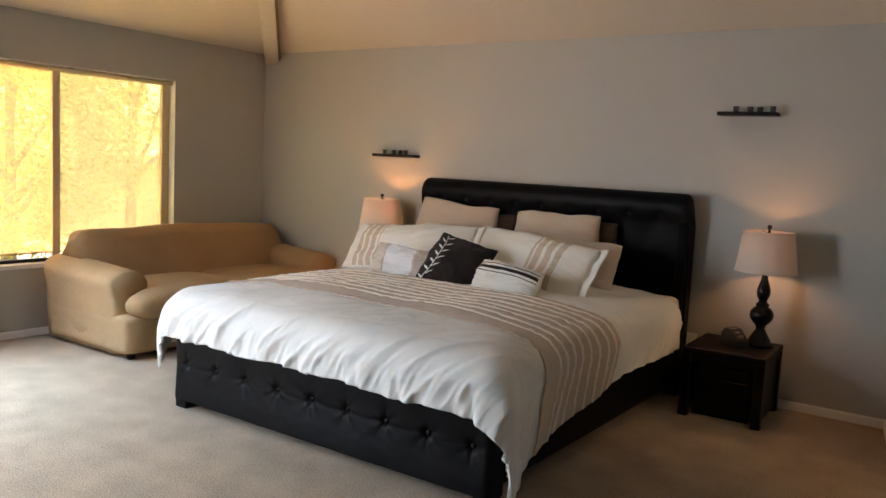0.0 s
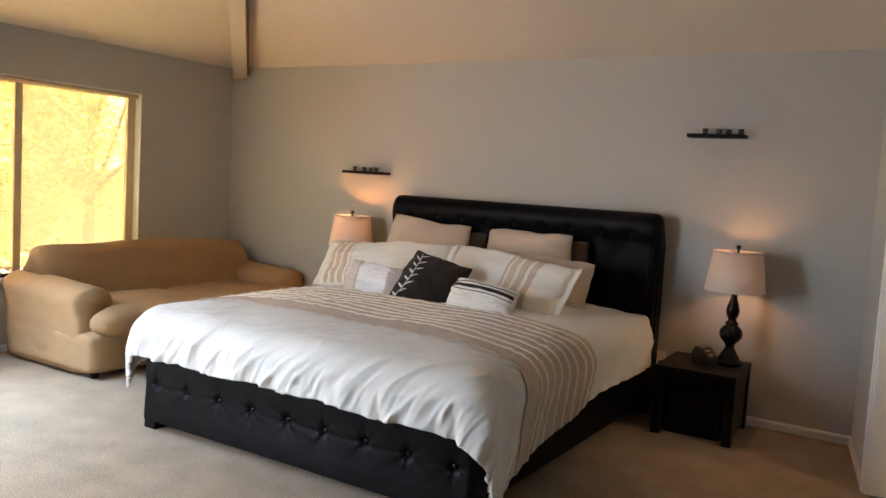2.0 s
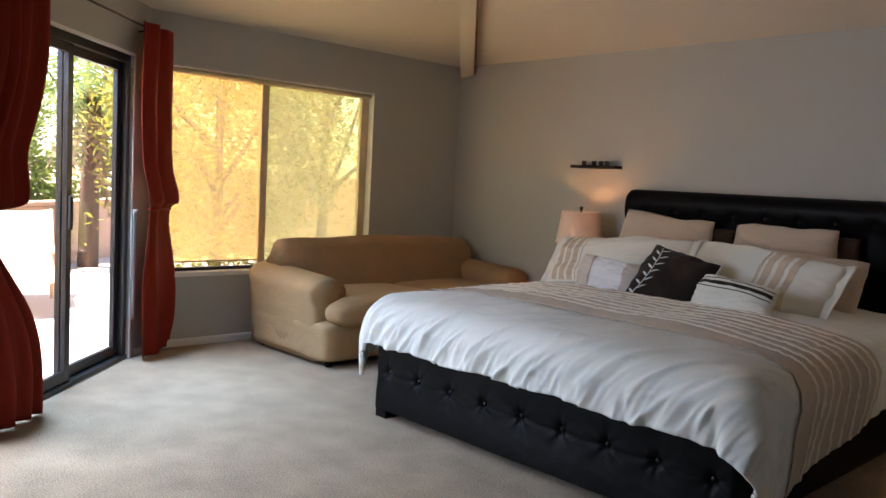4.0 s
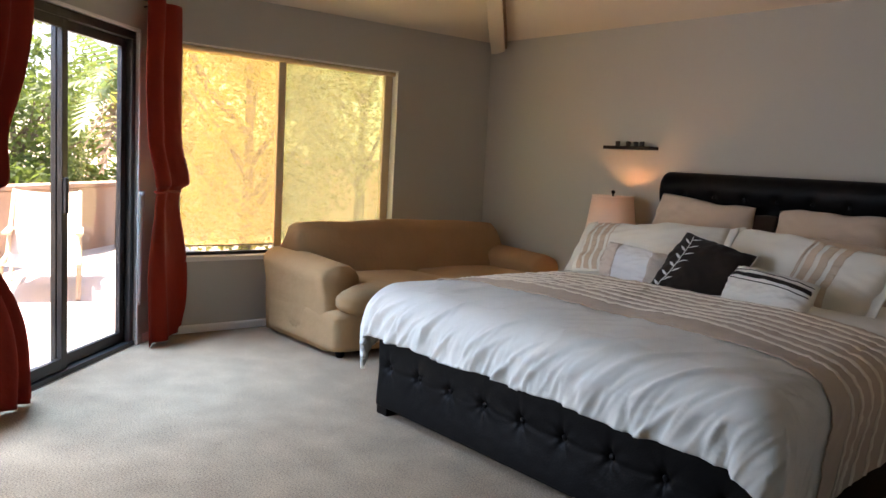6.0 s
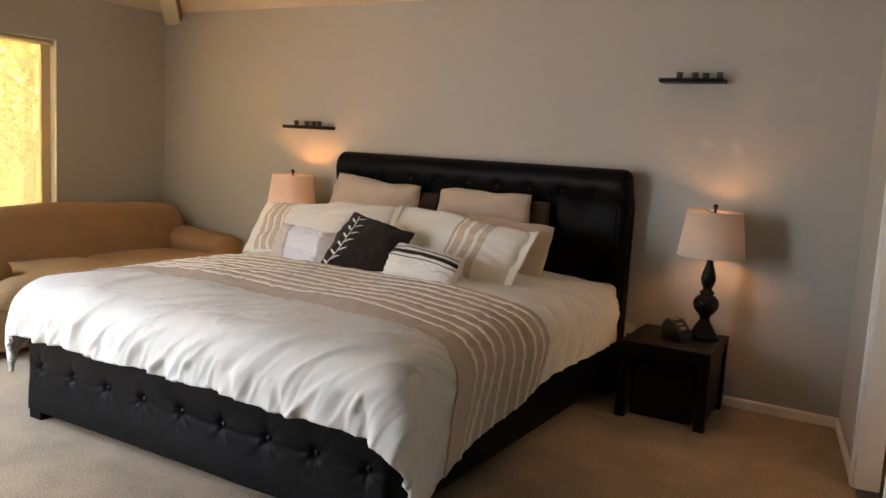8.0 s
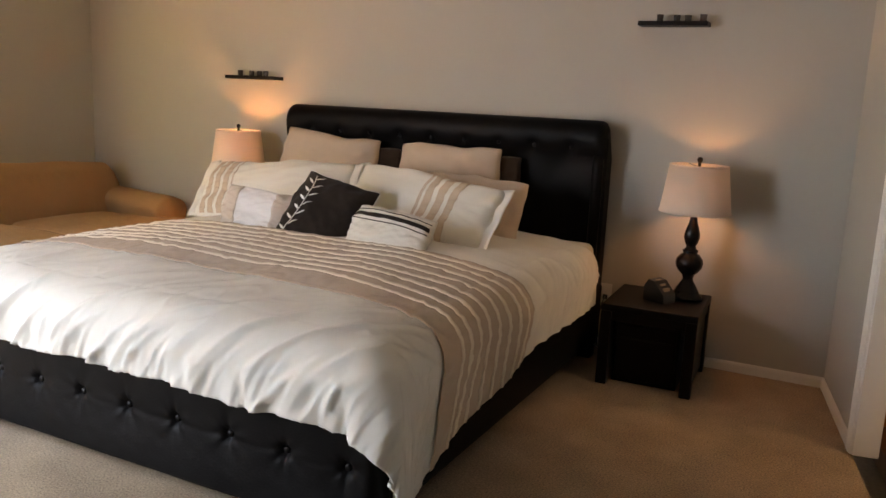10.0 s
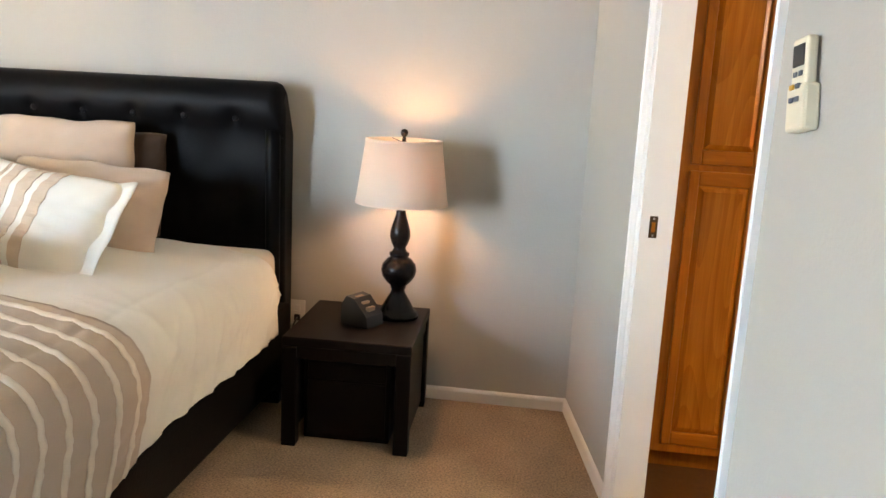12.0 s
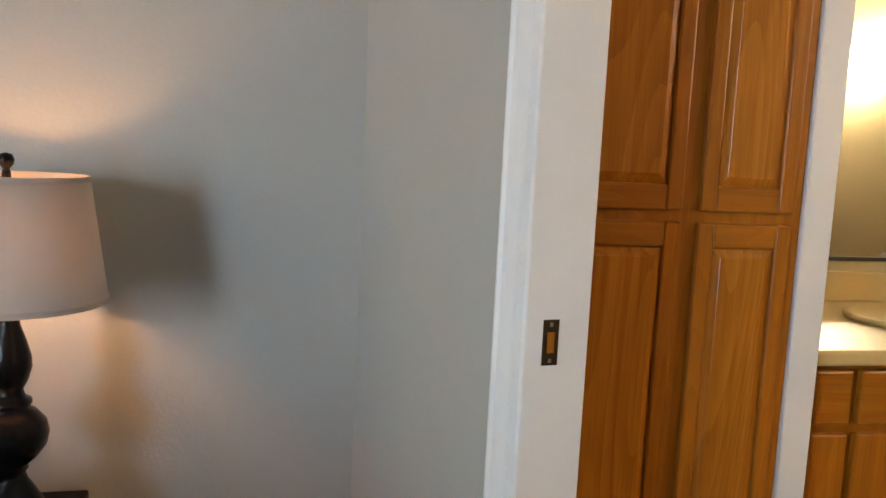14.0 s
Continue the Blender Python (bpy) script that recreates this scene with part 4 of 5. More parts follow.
def table_lamp(m, label, bulb_glow=BULB):
    lamp = thing("table_lamp", m, label, "table lamp", "bedside lamps")
    base = [(0.0, 0.0), (0.085, 0.0), (0.086, 0.012), (0.080, 0.022), (0.070, 0.028), (0.062, 0.045), (0.045, 0.075), (0.030, 0.10), (0.026, 0.115),
            (0.032, 0.122), (0.030, 0.130), (0.048, 0.145), (0.066, 0.170), (0.071, 0.195), (0.066, 0.218), (0.048, 0.240), (0.034, 0.248), (0.040, 0.256), (0.040, 0.264), (0.028, 0.272),
            (0.024, 0.285), (0.034, 0.305), (0.041, 0.330), (0.040, 0.352), (0.031, 0.385), (0.021, 0.415), (0.017, 0.440), (0.021, 0.450), (0.021, 0.462), (0.014, 0.468), (0.010, 0.50), (0.0, 0.50)]
    part("base", lathe(base, 40), LAMPB, lamp, "turned dark base", True)
    # shade: two walls and rolled rims
    r0, r1, z0, z1 = 0.182, 0.148, 0.462, 0.712
    bm = lathe([(r0, z0), (r1, z1), (r1 - 0.003, z1), (r0 - 0.003, z0), (r0, z0)], 56, caps=False)
    part("shade", bm, SHADE, lamp, "beige drum shade", True)
    part("trim", lathe([(r0 + 0.0015, z0), (r0 + 0.0015, z0 + 0.010), (r0 - 0.001, z0 + 0.010), (r0 - 0.001, z0), (r0 + 0.0015, z0)], 56, caps=False), SHADE, lamp)
    part("trim", lathe([(r1 + 0.0025, z1 - 0.010), (r1 + 0.0015, z1), (r1 - 0.001, z1), (r1 - 0.0005, z1 - 0.010), (r1 + 0.0025, z1 - 0.010)], 56, caps=False), SHADE, lamp)
    bm = bmesh.new()
    for k in range(3):
        a = 2 * math.pi * k / 3
        tube([(0, 0, z1 - 0.012), (math.cos(a) * (r1 - 0.003), math.sin(a) * (r1 - 0.003), z1 - 0.004)], 0.002, 6, bm)
    part("spider", bm, METAL, lamp)
    part("harp", tube([(0.012, 0, 0.48), (0.05, 0, 0.53), (0.055, 0, 0.60), (0.03, 0, 0.68), (0, 0, z1 - 0.01), (-0.03, 0, 0.68), (-0.055, 0, 0.60), (-0.05, 0, 0.53), (-0.012, 0, 0.48)], 0.002, 6), METAL, lamp, "", True)
    part("finial", lathe([(0.0, z1 - 0.012), (0.009, z1 - 0.012), (0.008, z1 + 0.004), (0.006, z1 + 0.010), (0.013, z1 + 0.018), (0.015, z1 + 0.028), (0.011, z1 + 0.038), (0.0, z1 + 0.041)], 16), LAMPB, lamp, "dark finial", True)
    bm = bmesh.new()
    bmesh.ops.create_uvsphere(bm, u_segments=16, v_segments=10, radius=0.028)
    bulb = part("bulb", bm, bulb_glow, lamp, "lit warm bulb", True)
    bulb.location = (0, 0, 0.595)
    return lamp


ns_r = nightstand(pose(4.385, -0.085, 0, 0, 0, 2), "dark espresso open nightstand beside the bed")
chest(pose(4.45, -0.13, 0, 0, 0, 2))
table_lamp(pose(4.755, -0.24, 0.426), "beige-shaded lamp on a turned dark base, lit")
nightstand(pose(1.55, -0.085, 0), "dark espresso nightstand between bed and sofa")
table_lamp(pose(1.715, -0.26, 0.426), "beige-shaded lamp on a turned dark base, lit, half hidden by pillows", BULB_STRONG)

clock = thing("alarm_clock", pose(4.62, -0.42, 0.426, 0, 0, -25) @ Matrix.Scale(1.25, 4), "small dark clock radio on the nightstand", "clock")
bm = extrude_outline([(-0.05, 0), (0.055, 0), (0.05, 0.035), (0.0, 0.085), (-0.03, 0.09), (-0.05, 0.06)], 0.08)
part("body", bm, DARKP, clock)
# buttons coloured tan to give the reflection on the clock's sloping face
for k in range(3):
    part("button", box(-0.015 + k * 0.022, 0.02, 0.074 - k * 0.014, -0.003 + k * 0.022, 0.055, 0.088 - k * 0.014, 0.002), TANREFL, clock)

outlet = thing("wall_outlet", pose(4.262, 0, 0.335), "white double wall outlet", "outlet")
part("plate", box(-0.036, -0.006, -0.058, 0.036, 0, 0.058, 0.003), WHITE, outlet)
for dz in (-0.022, 0.022):
    part("socket", box(-0.014, -0.0075, dz - 0.014, 0.014, -0.005, dz + 0.014, 0.003), DARKP if dz < 0 else WHITE, outlet)
cable = single("cable", tube([(4.262, -0.008, 0.313), (4.265, -0.06, 0.30), (4.24, -0.07, 0.18), (4.25, -0.06, 0.03), (4.32, -0.055, 0.006), (4.45, -0.045, 0.006)], 0.004, 6), DARKP, "dark power cable hanging from the outlet", "cable", smooth=True)


# floating shelves with small candle glasses
def shelf(m, w, label):
    s = thing("wall_shelf", m, label, "shelf", "floating shelves")
    part("board", box(0, -0.105, -0.024, w, 0, 0, 0.003), ESPRESSO, s)
    return s


VOTIVE = lathe([(0.0, 0.0), (0.014, 0.0), (0.016, 0.002), (0.019, 0.034), (0.017, 0.034), (0.014, 0.005), (0.0, 0.005)], 16)
VOT_ME = mesh("glass", VOTIVE, material("smoked_glass", (0.06, 0.052, 0.046), 0.08, 0.1, 20, spec=0.8), True)
WAX = mesh("wax", lathe([(0.0, 0.006), (0.0135, 0.006), (0.015, 0.020), (0.0, 0.020)], 14), material("brown_wax", (0.16, 0.11, 0.08), 0.6, 0.05, 20), True)


def votive(m, label="small smoked glass candle holder on a shelf"):
    v = thing("candle_holder", m, label, "candle holder", "candle holders")
    for me in (VOT_ME, WAX):
        o = new(me.name, me)
        o.parent = v
    return v


for (x0, x1, z) in ((1.456, 1.89, 1.507), (4.335, 4.70, 1.873)):
    shelf(pose(x0, 0, z), x1 - x0, "dark wood floating shelf holding small candle glasses")
    for k in range(4):
        votive(pose(x0 + 0.11 + k * 0.070 + 0.015 * (k % 2), -0.05 + 0.018 * ((k * 7) % 3 - 1), z + 0.001))


# ---- sofa ----
def soft_block(x0, y0, z0, x1, y1, z1, bevel, puff=0.0, seed=0, cuts=6):
    """Stuffed block with rounded edges, swollen faces and uneven cloth."""
    bm = box(x0, y0, z0, x1, y1, z1)
    bmesh.ops.subdivide_edges(bm, edges=bm.edges[:], cuts=cuts, use_grid_fill=True)
    c = Vector(((x0 + x1) / 2, (y0 + y1) / 2, (z0 + z1) / 2))
    h = Vector(((x1 - x0) / 2, (y1 - y0) / 2, (z1 - z0) / 2))
    for v in bm.verts:
        q = v.co - c
        inner = Vector([max(-h[k] + bevel, min(h[k] - bevel, q[k])) for k in range(3)])
        r = q - inner
        if r.length > 1e-6:
            q = inner + r.normalized() * bevel
        s = Vector([q[k] / h[k] for k in range(3)])
        for k in range(3):
            o = [i for i in range(3) if i != k]
            q[k] += puff * s[k] * max(0.0, (1 - s[o[0]] ** 2) * (1 - s[o[1]] ** 2)) * (1 if abs(s[k]) > 0.6 else 0.3)
        q += Vector((noise.noise((v.co.x * 4, v.co.y * 4, seed)), noise.noise((v.co.y * 4, v.co.z * 4, seed + 2)), noise.noise((v.co.z * 4, v.co.x * 4, seed + 5)))) * 0.008
        v.co = c + q
    return bm


def arm_shape(y0, y1, seed):
    """Rolled sofa arm along x: flared roll on top of a straight skirt."""
    ym = (y0 + y1) / 2
    half = (y1 - y0) / 2
    prof = [(-half + 0.03, 0.03), (-half + 0.015, 0.2), (-half + 0.01, 0.40), (-half - 0.005, 0.47)]
    for k in range(13):
        a = radians(200 - 220 * k / 12)
        prof.append((math.cos(a) * (half + 0.015), 0.515 + math.sin(a) * 0.105))
    prof += [(half - 0.01, 0.42), (half - 0.02, 0.2), (half - 0.03, 0.03)]
    bm = bmesh.new()
    rows = []
    n = 22
    for i in range(n + 1):
        t = i / n
        x = 0.05 + 0.86 * t
        e = min(1.0, (1 - t) / 0.07)
        s = 0.86 + 0.14 * math.sqrt(max(0.0, 1 - (1 - e) ** 2))
        lift = 0.03 * math.cos(t * 2.6)
        rows.append([bm.verts.new((x + 0.006 * noise.noise((p * 9, z * 9, seed)), ym + p * s * (1 + 0.07 * ridge(x * 3.5 + z * 2, z * 1.5, seed)) + 0.010 * noise.noise((x * 5, z * 5, seed)), 0.03 + (z - 0.03) * (0.985 if e < 1 else 1) * (1 + lift * (z > 0.4)))) for p, z in prof])
    for a, b in zip(rows, rows[1:]):
        for k in range(len(prof) - 1):
            bm.faces.new((a[k], a[k + 1], b[k + 1], b[k]))
        bm.faces.new((a[-1], a[0], b[0], b[-1]))
    bm.faces.new(rows[0])
    bm.faces.new(rows[-1])
    return bm


sofa = thing("sofa", pose(0.11, -2.245, 0), "tan slipcovered three-seat sofa under the window", "sofa")
SL = 2.21
part("base", soft_block(0.06, 0.012, 0.035, 1.055, SL - 0.012, 0.315, 0.05, 0.0, 1, 16), SLIP, sofa, "", True)


def back_shape():
    def f(u, v):
        y = 0.10 + (SL - 0.20) * u
        # outline of the back, from the seat over the top to the rear
        pts = [(0.42, 0.30), (0.36, 0.50), (0.33, 0.66), (0.30, 0.76), (0.24, 0.81), (0.15, 0.80), (0.08, 0.70), (0.05, 0.40), (0.05, 0.05)]
        k = min(len(pts) - 2, int(v * (len(pts) - 1)))
        t = v * (len(pts) - 1) - k
        x = pts[k][0] * (1 - t) + pts[k + 1][0] * t
        z = pts[k][1] * (1 - t) + pts[k + 1][1] * t
        e = min(1.0, min(u, 1 - u) / 0.05)
        r = math.sqrt(max(0.0, 1 - (1 - e) ** 2))
        camel = 0.035 * math.sin(math.pi * u) + 0.02 * noise.noise((u * 5, 1.3, 0.2))
        if z > 0.45:
            z = 0.45 + (z - 0.45) * (0.72 + 0.28 * r) + camel * (z - 0.45) / 0.36
        x += 0.018 * noise.noise((y * 3, z * 4, 2)) + 0.014 * ridge(y * 1.9 + z * 2.5, z * 2, 5) + 0.02 * math.sin(math.pi * u) * (v < 0.5)
        return Vector((x, y, z))
    bm = sheet(f, 60, 40)
    bmesh.ops.holes_fill(bm, edges=[e for e in bm.edges if e.is_boundary], sides=0)
    return bm


part("back", back_shape(), SLIP, sofa, "", True)
part("arm", arm_shape(0.0, 0.27, 1), SLIP, sofa, "", True)
part("arm", arm_shape(SL - 0.27, SL, 7), SLIP, sofa, "", True)
half_seat = (SL - 0.54) / 2
for i in range(2):
    y0 = 0.27 + i * half_seat
    bm = soft_block(0.33, y0 + 0.004, 0.285, 1.125, y0 + half_seat - 0.004, 0.465, 0.075, 0.035, 3 + i, 16)
    # the cushion's ear wraps in front of the arm
    for v in bm.verts:
        out = (y0 + 0.30 - v.co.y) / 0.30 if i == 0 else (v.co.y - y0 - half_seat + 0.30) / 0.30
        k = min(1.0, max(0.0, (v.co.x - 0.90) / 0.06))
        v.co.y += (-1 if i == 0 else 1) * 0.20 * max(0.0, out) * k * k * (3 - 2 * k)
    part("seat_cushion", bm, SLIP, sofa, "", True)
for x in (0.12, 0.97):
    for y in (0.10, SL - 0.10):
        part("foot", lathe([(0.0, 0.0), (0.024, 0.0), (0.032, 0.03), (0.030, 0.05), (0.0, 0.05)], 14, centre=(x, y, 0)), ESPRESSO, sofa)


# ---- curtains ----
def curtain(name, m, w0, w1, z_top, z_tie, z_bot, folds, label, tie_w, seed, sway=0.0, tie_side=0.0, low_shift=0.0):
    c = thing(name, m, label, "curtain", "red curtains")

    tv = (z_top - z_tie) / (z_top - z_bot)

    def f(u, v):
        z = z_top + (z_bot - z_top) * v
        above = v < tv
        # cloth blouses over the tie above it and springs open slowly below it
        pin = math.exp(-((v - tv) / (0.028 if above else 0.17)) ** 2)
        pull = math.exp(-((v - tv) / (0.22 if above else 0.2)) ** 2)
        w = (w0 if above else w1) * (1 - pin) + tie_w * pin
        s = u - 0.5 + 0.03 * noise.noise((u * 3.5, v * 1.3, seed))
        amp = (0.026 + 0.010 * noise.noise((u * 4, seed, v * 1.5))) * (1 - 0.55 * pin)
        wave = math.sin((u + 0.16 * noise.noise((v * 1.1, u * 2.3, seed))) * folds * 2 * math.pi + seed)
        y = amp * wave + 0.014 * noise.noise((u * 4, v * 5, seed)) + 0.004 * noise.noise((u * 9, v * 26, seed + 3)) * pull
        bag = math.exp(-((v - tv + 0.055) / 0.055) ** 2)
        y -= 0.05 * bag
        z -= 0.055 * bag * (1 - pin)
        x = s * w * (1 + 0.06 * bag) + sway * math.sin(math.pi * v * 0.9) + tie_side * pull + low_shift * max(0.0, v - tv) / (1 - tv) + 0.008 * noise.noise((v * 7, u * 3, seed))
        return Vector((x, y - 0.075, z))

    part("cloth", sheet(f, 80, 130, 0.003), RED, c, "rust red cloth", True)
    ring = [(tie_side + tie_w * 0.52 * math.cos(k / 24 * 2 * math.pi), -0.08 + 0.034 * math.sin(k / 24 * 2 * math.pi), z_tie - 0.004 * math.sin(k)) for k in range(25)]
    part("tie_back", tube(ring, 0.008, 8), RED, c, "cloth tie", True)
    return c


ROD_Z = 2.22
rod = thing("curtain_rod", M_SLI, "thin dark curtain rod above the sliding door", "curtain rod")
part("rod", tube([(SA - 0.35, -0.075, ROD_Z), (SB + 0.16, -0.075, ROD_Z)], 0.008, 10), METAL, rod)
for x in (SA - 0.36, SB + 0.17):
    bm = bmesh.new()
    bmesh.ops.create_uvsphere(bm, u_segments=12, v_segments=8, radius=0.02)
    o = part("finial", bm, METAL, rod, "", True)
    o.location = (x, -0.075, ROD_Z)
for x in (SA - 0.28, SB + 0.06):
    part("bracket", tube([(x, 0.0, ROD_Z - 0.02), (x, -0.07, ROD_Z - 0.012)], 0.006, 8), METAL, rod)
curtain("curtain", M_SLI @ Matrix.Translation((SB + 0.12, -0.05, 0)), 0.46, 0.68, ROD_Z + 0.025, 1.02, 0.012, 2, "rust red curtain tied back beside the sliding door", 0.33, 0.4, 0.0, 0.045, 0.13)
curtain("curtain", M_SLI @ Matrix.Translation((SLIDE_L - 1.83, -0.02, 0)), 0.68, 0.58, ROD_Z + 0.025, 1.05, 0.012, 5, "rust red curtain tied back at the sliding door", 0.22, 1.7, 0.0, -0.30)
lining = single("curtain_lining", sheet(lambda u, v: Vector((SB - 0.045 + 0.10 * u * (0.35 + 0.65 * (1 - v)), -0.035 - 0.012 * math.sin(u * 5), 0.28 + 0.74 * (1 - v))), 10, 20, 0.003), LINING, "grey curtain lining folded out below the tie", "lining", M_SLI, True)

# ---- right wall: mirror, remote ----
mir = thing("wall_mirror", M_RIGHT, "large rectangular mirror in a black moulded frame", "mirror")
MA, MB, MZ0, MZ1 = 2.32 * ALONG, 3.60 * ALONG, 0.44, 2.28


def frame_bar(x0, z0, x1, z1, horizontal):
    bm = bmesh.new()
    w = 0.095
    steps = [(0.0, 0.0), (0.0, 0.022), (0.006, 0.030), (0.014, 0.031), (0.020, 0.027), (0.028, 0.036), (0.042, 0.045), (0.056, 0.044), (0.068, 0.034), (0.073, 0.027), (0.080, 0.029), (0.088, 0.025), (0.095, 0.012), (0.095, 0.0)]
    ends = ((x0, z0), (x1, z1))
    rows = []
    for k, (ex, ez) in enumerate(ends):
        row = []
        for a, b in steps:
            if horizontal:
                s = 1 if z0 < (MZ0 + MZ1) / 2 else -1
                px = ex + (a if k == 0 else -a)
                row.append(bm.verts.new((px, -b, ez + s * a)))
            else:
                s = 1 if x0 < (MA + MB) / 2 else -1
                pz = ez + (a if k == 0 else -a)
                row.append(bm.verts.new((ex + s * a, -b, pz)))
        rows.append(row)
    n = len(steps)
    for i in range(n):
        j = (i + 1) % n
        bm.faces.new((rows[0][i], rows[0][j], rows[1][j], rows[1][i]))
    bm.faces.new(rows[0])
    bm.faces.new(rows[1])
    return bm


part("frame_bar", frame_bar(MA, MZ0, MB, MZ0, True), BLACKF, mir)
part("frame_bar", frame_bar(MA, MZ1, MB, MZ1, True), BLACKF, mir)
part("frame_bar", frame_bar(MA, MZ0, MA, MZ1, False), BLACKF, mir)
part("frame_bar", frame_bar(MB, MZ0, MB, MZ1, False), BLACKF, mir)
part("glass", box(MA + 0.08, -0.014, MZ0 + 0.08, MB - 0.08, -0.004, MZ1 - 0.08), MIRROR, mir, "silvered glass")

remote = thing("remote_control", M_RIGHT @ Matrix.Translation((1.847 * ALONG, 0, 1.365)) @ Matrix.Rotation(radians(-9), 4, "Y"), "ivory remote control in a wall holder", "remote control")
part("holder", box(-0.034, -0.030, -0.075, 0.034, 0.0, 0.005, 0.006), PLASTIC, remote, "ivory wall holder")
body = part("body", box(-0.028, -0.026, -0.065, 0.028, -0.006, 0.085, 0.006, 3), PLASTIC, remote)
part("display", box(-0.020, -0.0275, 0.035, 0.020, -0.0255, 0.072, 0.002), DARKP, body, "dark display")
GREYB, YELB = material("grey_key", (0.12, 0.13, 0.15), 0.5), material("amber_key", (0.6, 0.32, 0.03), 0.5)
for r in range(3):
    for k in range(2):
        part("key", box(-0.017 + k * 0.020, -0.0335 if r > 0 else -0.0285, 0.018 - r * 0.022, -0.003 + k * 0.020, -0.025, 0.027 - r * 0.022, 0.002), YELB if (r, k) == (1, 0) else GREYB, body)

# ---- outdoors ----
def ground():
    bm = bmesh.new()
    vs = [bm.verts.new(p) for p in ((-900, -900, -0.16), (900, -900, -0.16), (900, 900, -0.16), (-900, 900, -0.16))]
    bm.faces.new(vs)
    return bm


single("ground", ground(), SOIL, "pale desert gravel yard", "ground", kind="structure")
single("patio", slab([(-0.12, -3.06), (2.0, -5.18), (2.0, -9.4), (-7.4, -0.05), (-3.0, -1.3), (-0.16, -2.7)], -0.20, -0.04), PATIO, "sunlit pale concrete patio", "patio", kind="structure")
eave = single("eave", slab([(-0.95, 0.5), (-0.14, 0.5), (-0.14, -3.05), (1.95, -5.2), (1.3, -5.85), (-0.95, -3.55)], 2.46, 2.62), STUCCO, "tan roof eave over the sliding door", "eave", kind="structure")


def yard_wall(name, p0, p1, h):
    p0, p1 = Vector(p0), Vector(p1)
    bm = box(0, -0.1, -0.16, (p1 - p0).length, 0.1, h, 0.02)
    w = thing(name, pose(p0.x, p0.y, 0, 0, 0, math.degrees(math.atan2(p1.y - p0.y, p1.x - p0.x))), "low tan stucco garden wall", "garden wall", kind="structure")
    part("body", bm, STUCCO, w)
    part("coping", box(-0.03, -0.14, h, (p1 - p0).length + 0.03, 0.14, h + 0.05, 0.015), STUCCO, w, "rounded coping")


yard_wall("garden_wall", (-7.4, 0.0), (1.2, -8.6), 0.76)
yard_wall("garden_wall", (-7.5, 0.0), (-8.2, 9.0), 1.25)


def leaves(n, centre, radii, size, seed, clumps=40, bm=None):
    """Many small bent leaves in uneven clumps."""
    rnd = random.Random(seed)
    verts, faces = [], []
    heads = []
    for _ in range(clumps):
        while True:
            p = Vector((rnd.uniform(-1, 1), rnd.uniform(-1, 1), rnd.uniform(-1, 1)))
            if 0.25 < p.length < 1:
                break
        heads.append((Vector((p.x * radii[0], p.y * radii[1], p.z * radii[2])), rnd.uniform(0.14, 0.34)))
    for k in range(n):
        h, spread = heads[k % clumps]
        p = Vector(centre) + h + Vector((rnd.gauss(0, 1) * radii[0], rnd.gauss(0, 1) * radii[1], rnd.gauss(0, 1) * radii[2])) * spread * 0.55
        a = Vector((rnd.gauss(0, 1), rnd.gauss(0, 1), rnd.gauss(0, 0.6))).normalized()
        b = a.cross(Vector((rnd.gauss(0, 1), rnd.gauss(0, 1), rnd.gauss(0, 1)))).normalized()
        s = size * rnd.uniform(0.6, 1.4)
        i = len(verts)
        verts += [p - a * s, p + b * s * 0.34, p + a * s, p - b * s * 0.34]
        faces.append((i, i + 1, i + 2, i + 3))
    me = bpy.data.meshes.new("crown")
    me.from_pydata([tuple(v) for v in verts], [], faces)
    return me


def limb(points, r, taper, bm):
    return tube(points, r, 8, bm, taper)


def tree(x, y, h, radii, n, size, mat, seed, label):
    rnd = random.Random(seed)
    t = thing("tree", pose(x, y, -0.16), label, "tree")
    bm = bmesh.new()
    trunk = [(0, 0, 0), (0.05, 0.02, h * 0.2), (-0.03, 0.06, h * 0.42), (0.04, 0.0, h * 0.7)]
    limb(trunk, 0.09, 0.35, bm)
    for k in range(9):
        a = rnd.uniform(0, 6.28)
        z = h * rnd.uniform(0.18, 0.5)
        q = Vector((math.cos(a) * radii[0], math.sin(a) * radii[1], 0)) * rnd.uniform(0.5, 0.9)
        limb([(0, 0.03, z), (q.x * 0.4, q.y * 0.4, z + h * 0.12), (q.x, q.y, z + h * rnd.uniform(0.2, 0.45))], 0.045, 0.25, bm)
    part("trunk", bm, BARK, t, "", True)
    me = leaves(n, (0, 0, h - radii[2]), radii, size, seed, 70)
    me.materials.append(mat)
    c = new("crown", me)
    c.parent = t
    return t


tree(-2.9, -1.0, 3.6, (1.25, 1.3, 1.75), 19000, 0.042, LEAFY, 3, "yellow-green desert tree with small leaves outside the window")
tree(-4.0, 1.2, 4.6, (1.7, 1.7, 1.5), 13000, 0.042, LEAF, 5, "green desert tree with fine leaves behind the window")
tree(-8.0, -2.4, 2.9, (1.5, 1.5, 1.2), 8000, 0.065, LEAF, 8, "green tree behind the patio")
tree(-4.9, -6.4, 2.7, (1.5, 1.5, 1.1), 7000, 0.07, LEAF, 11, "green tree behind the garden wall")
tree(-10.5, 0.5, 5.0, (2.8, 2.8, 2.4), 6000, 0.09, LEAF, 13, "distant green tree beyond the yard")
tree(-12.5, -6.8, 4.2, (3.0, 3.0, 1.9), 6000, 0.09, LEAFY, 17, "distant yellowish tree beyond the yard")


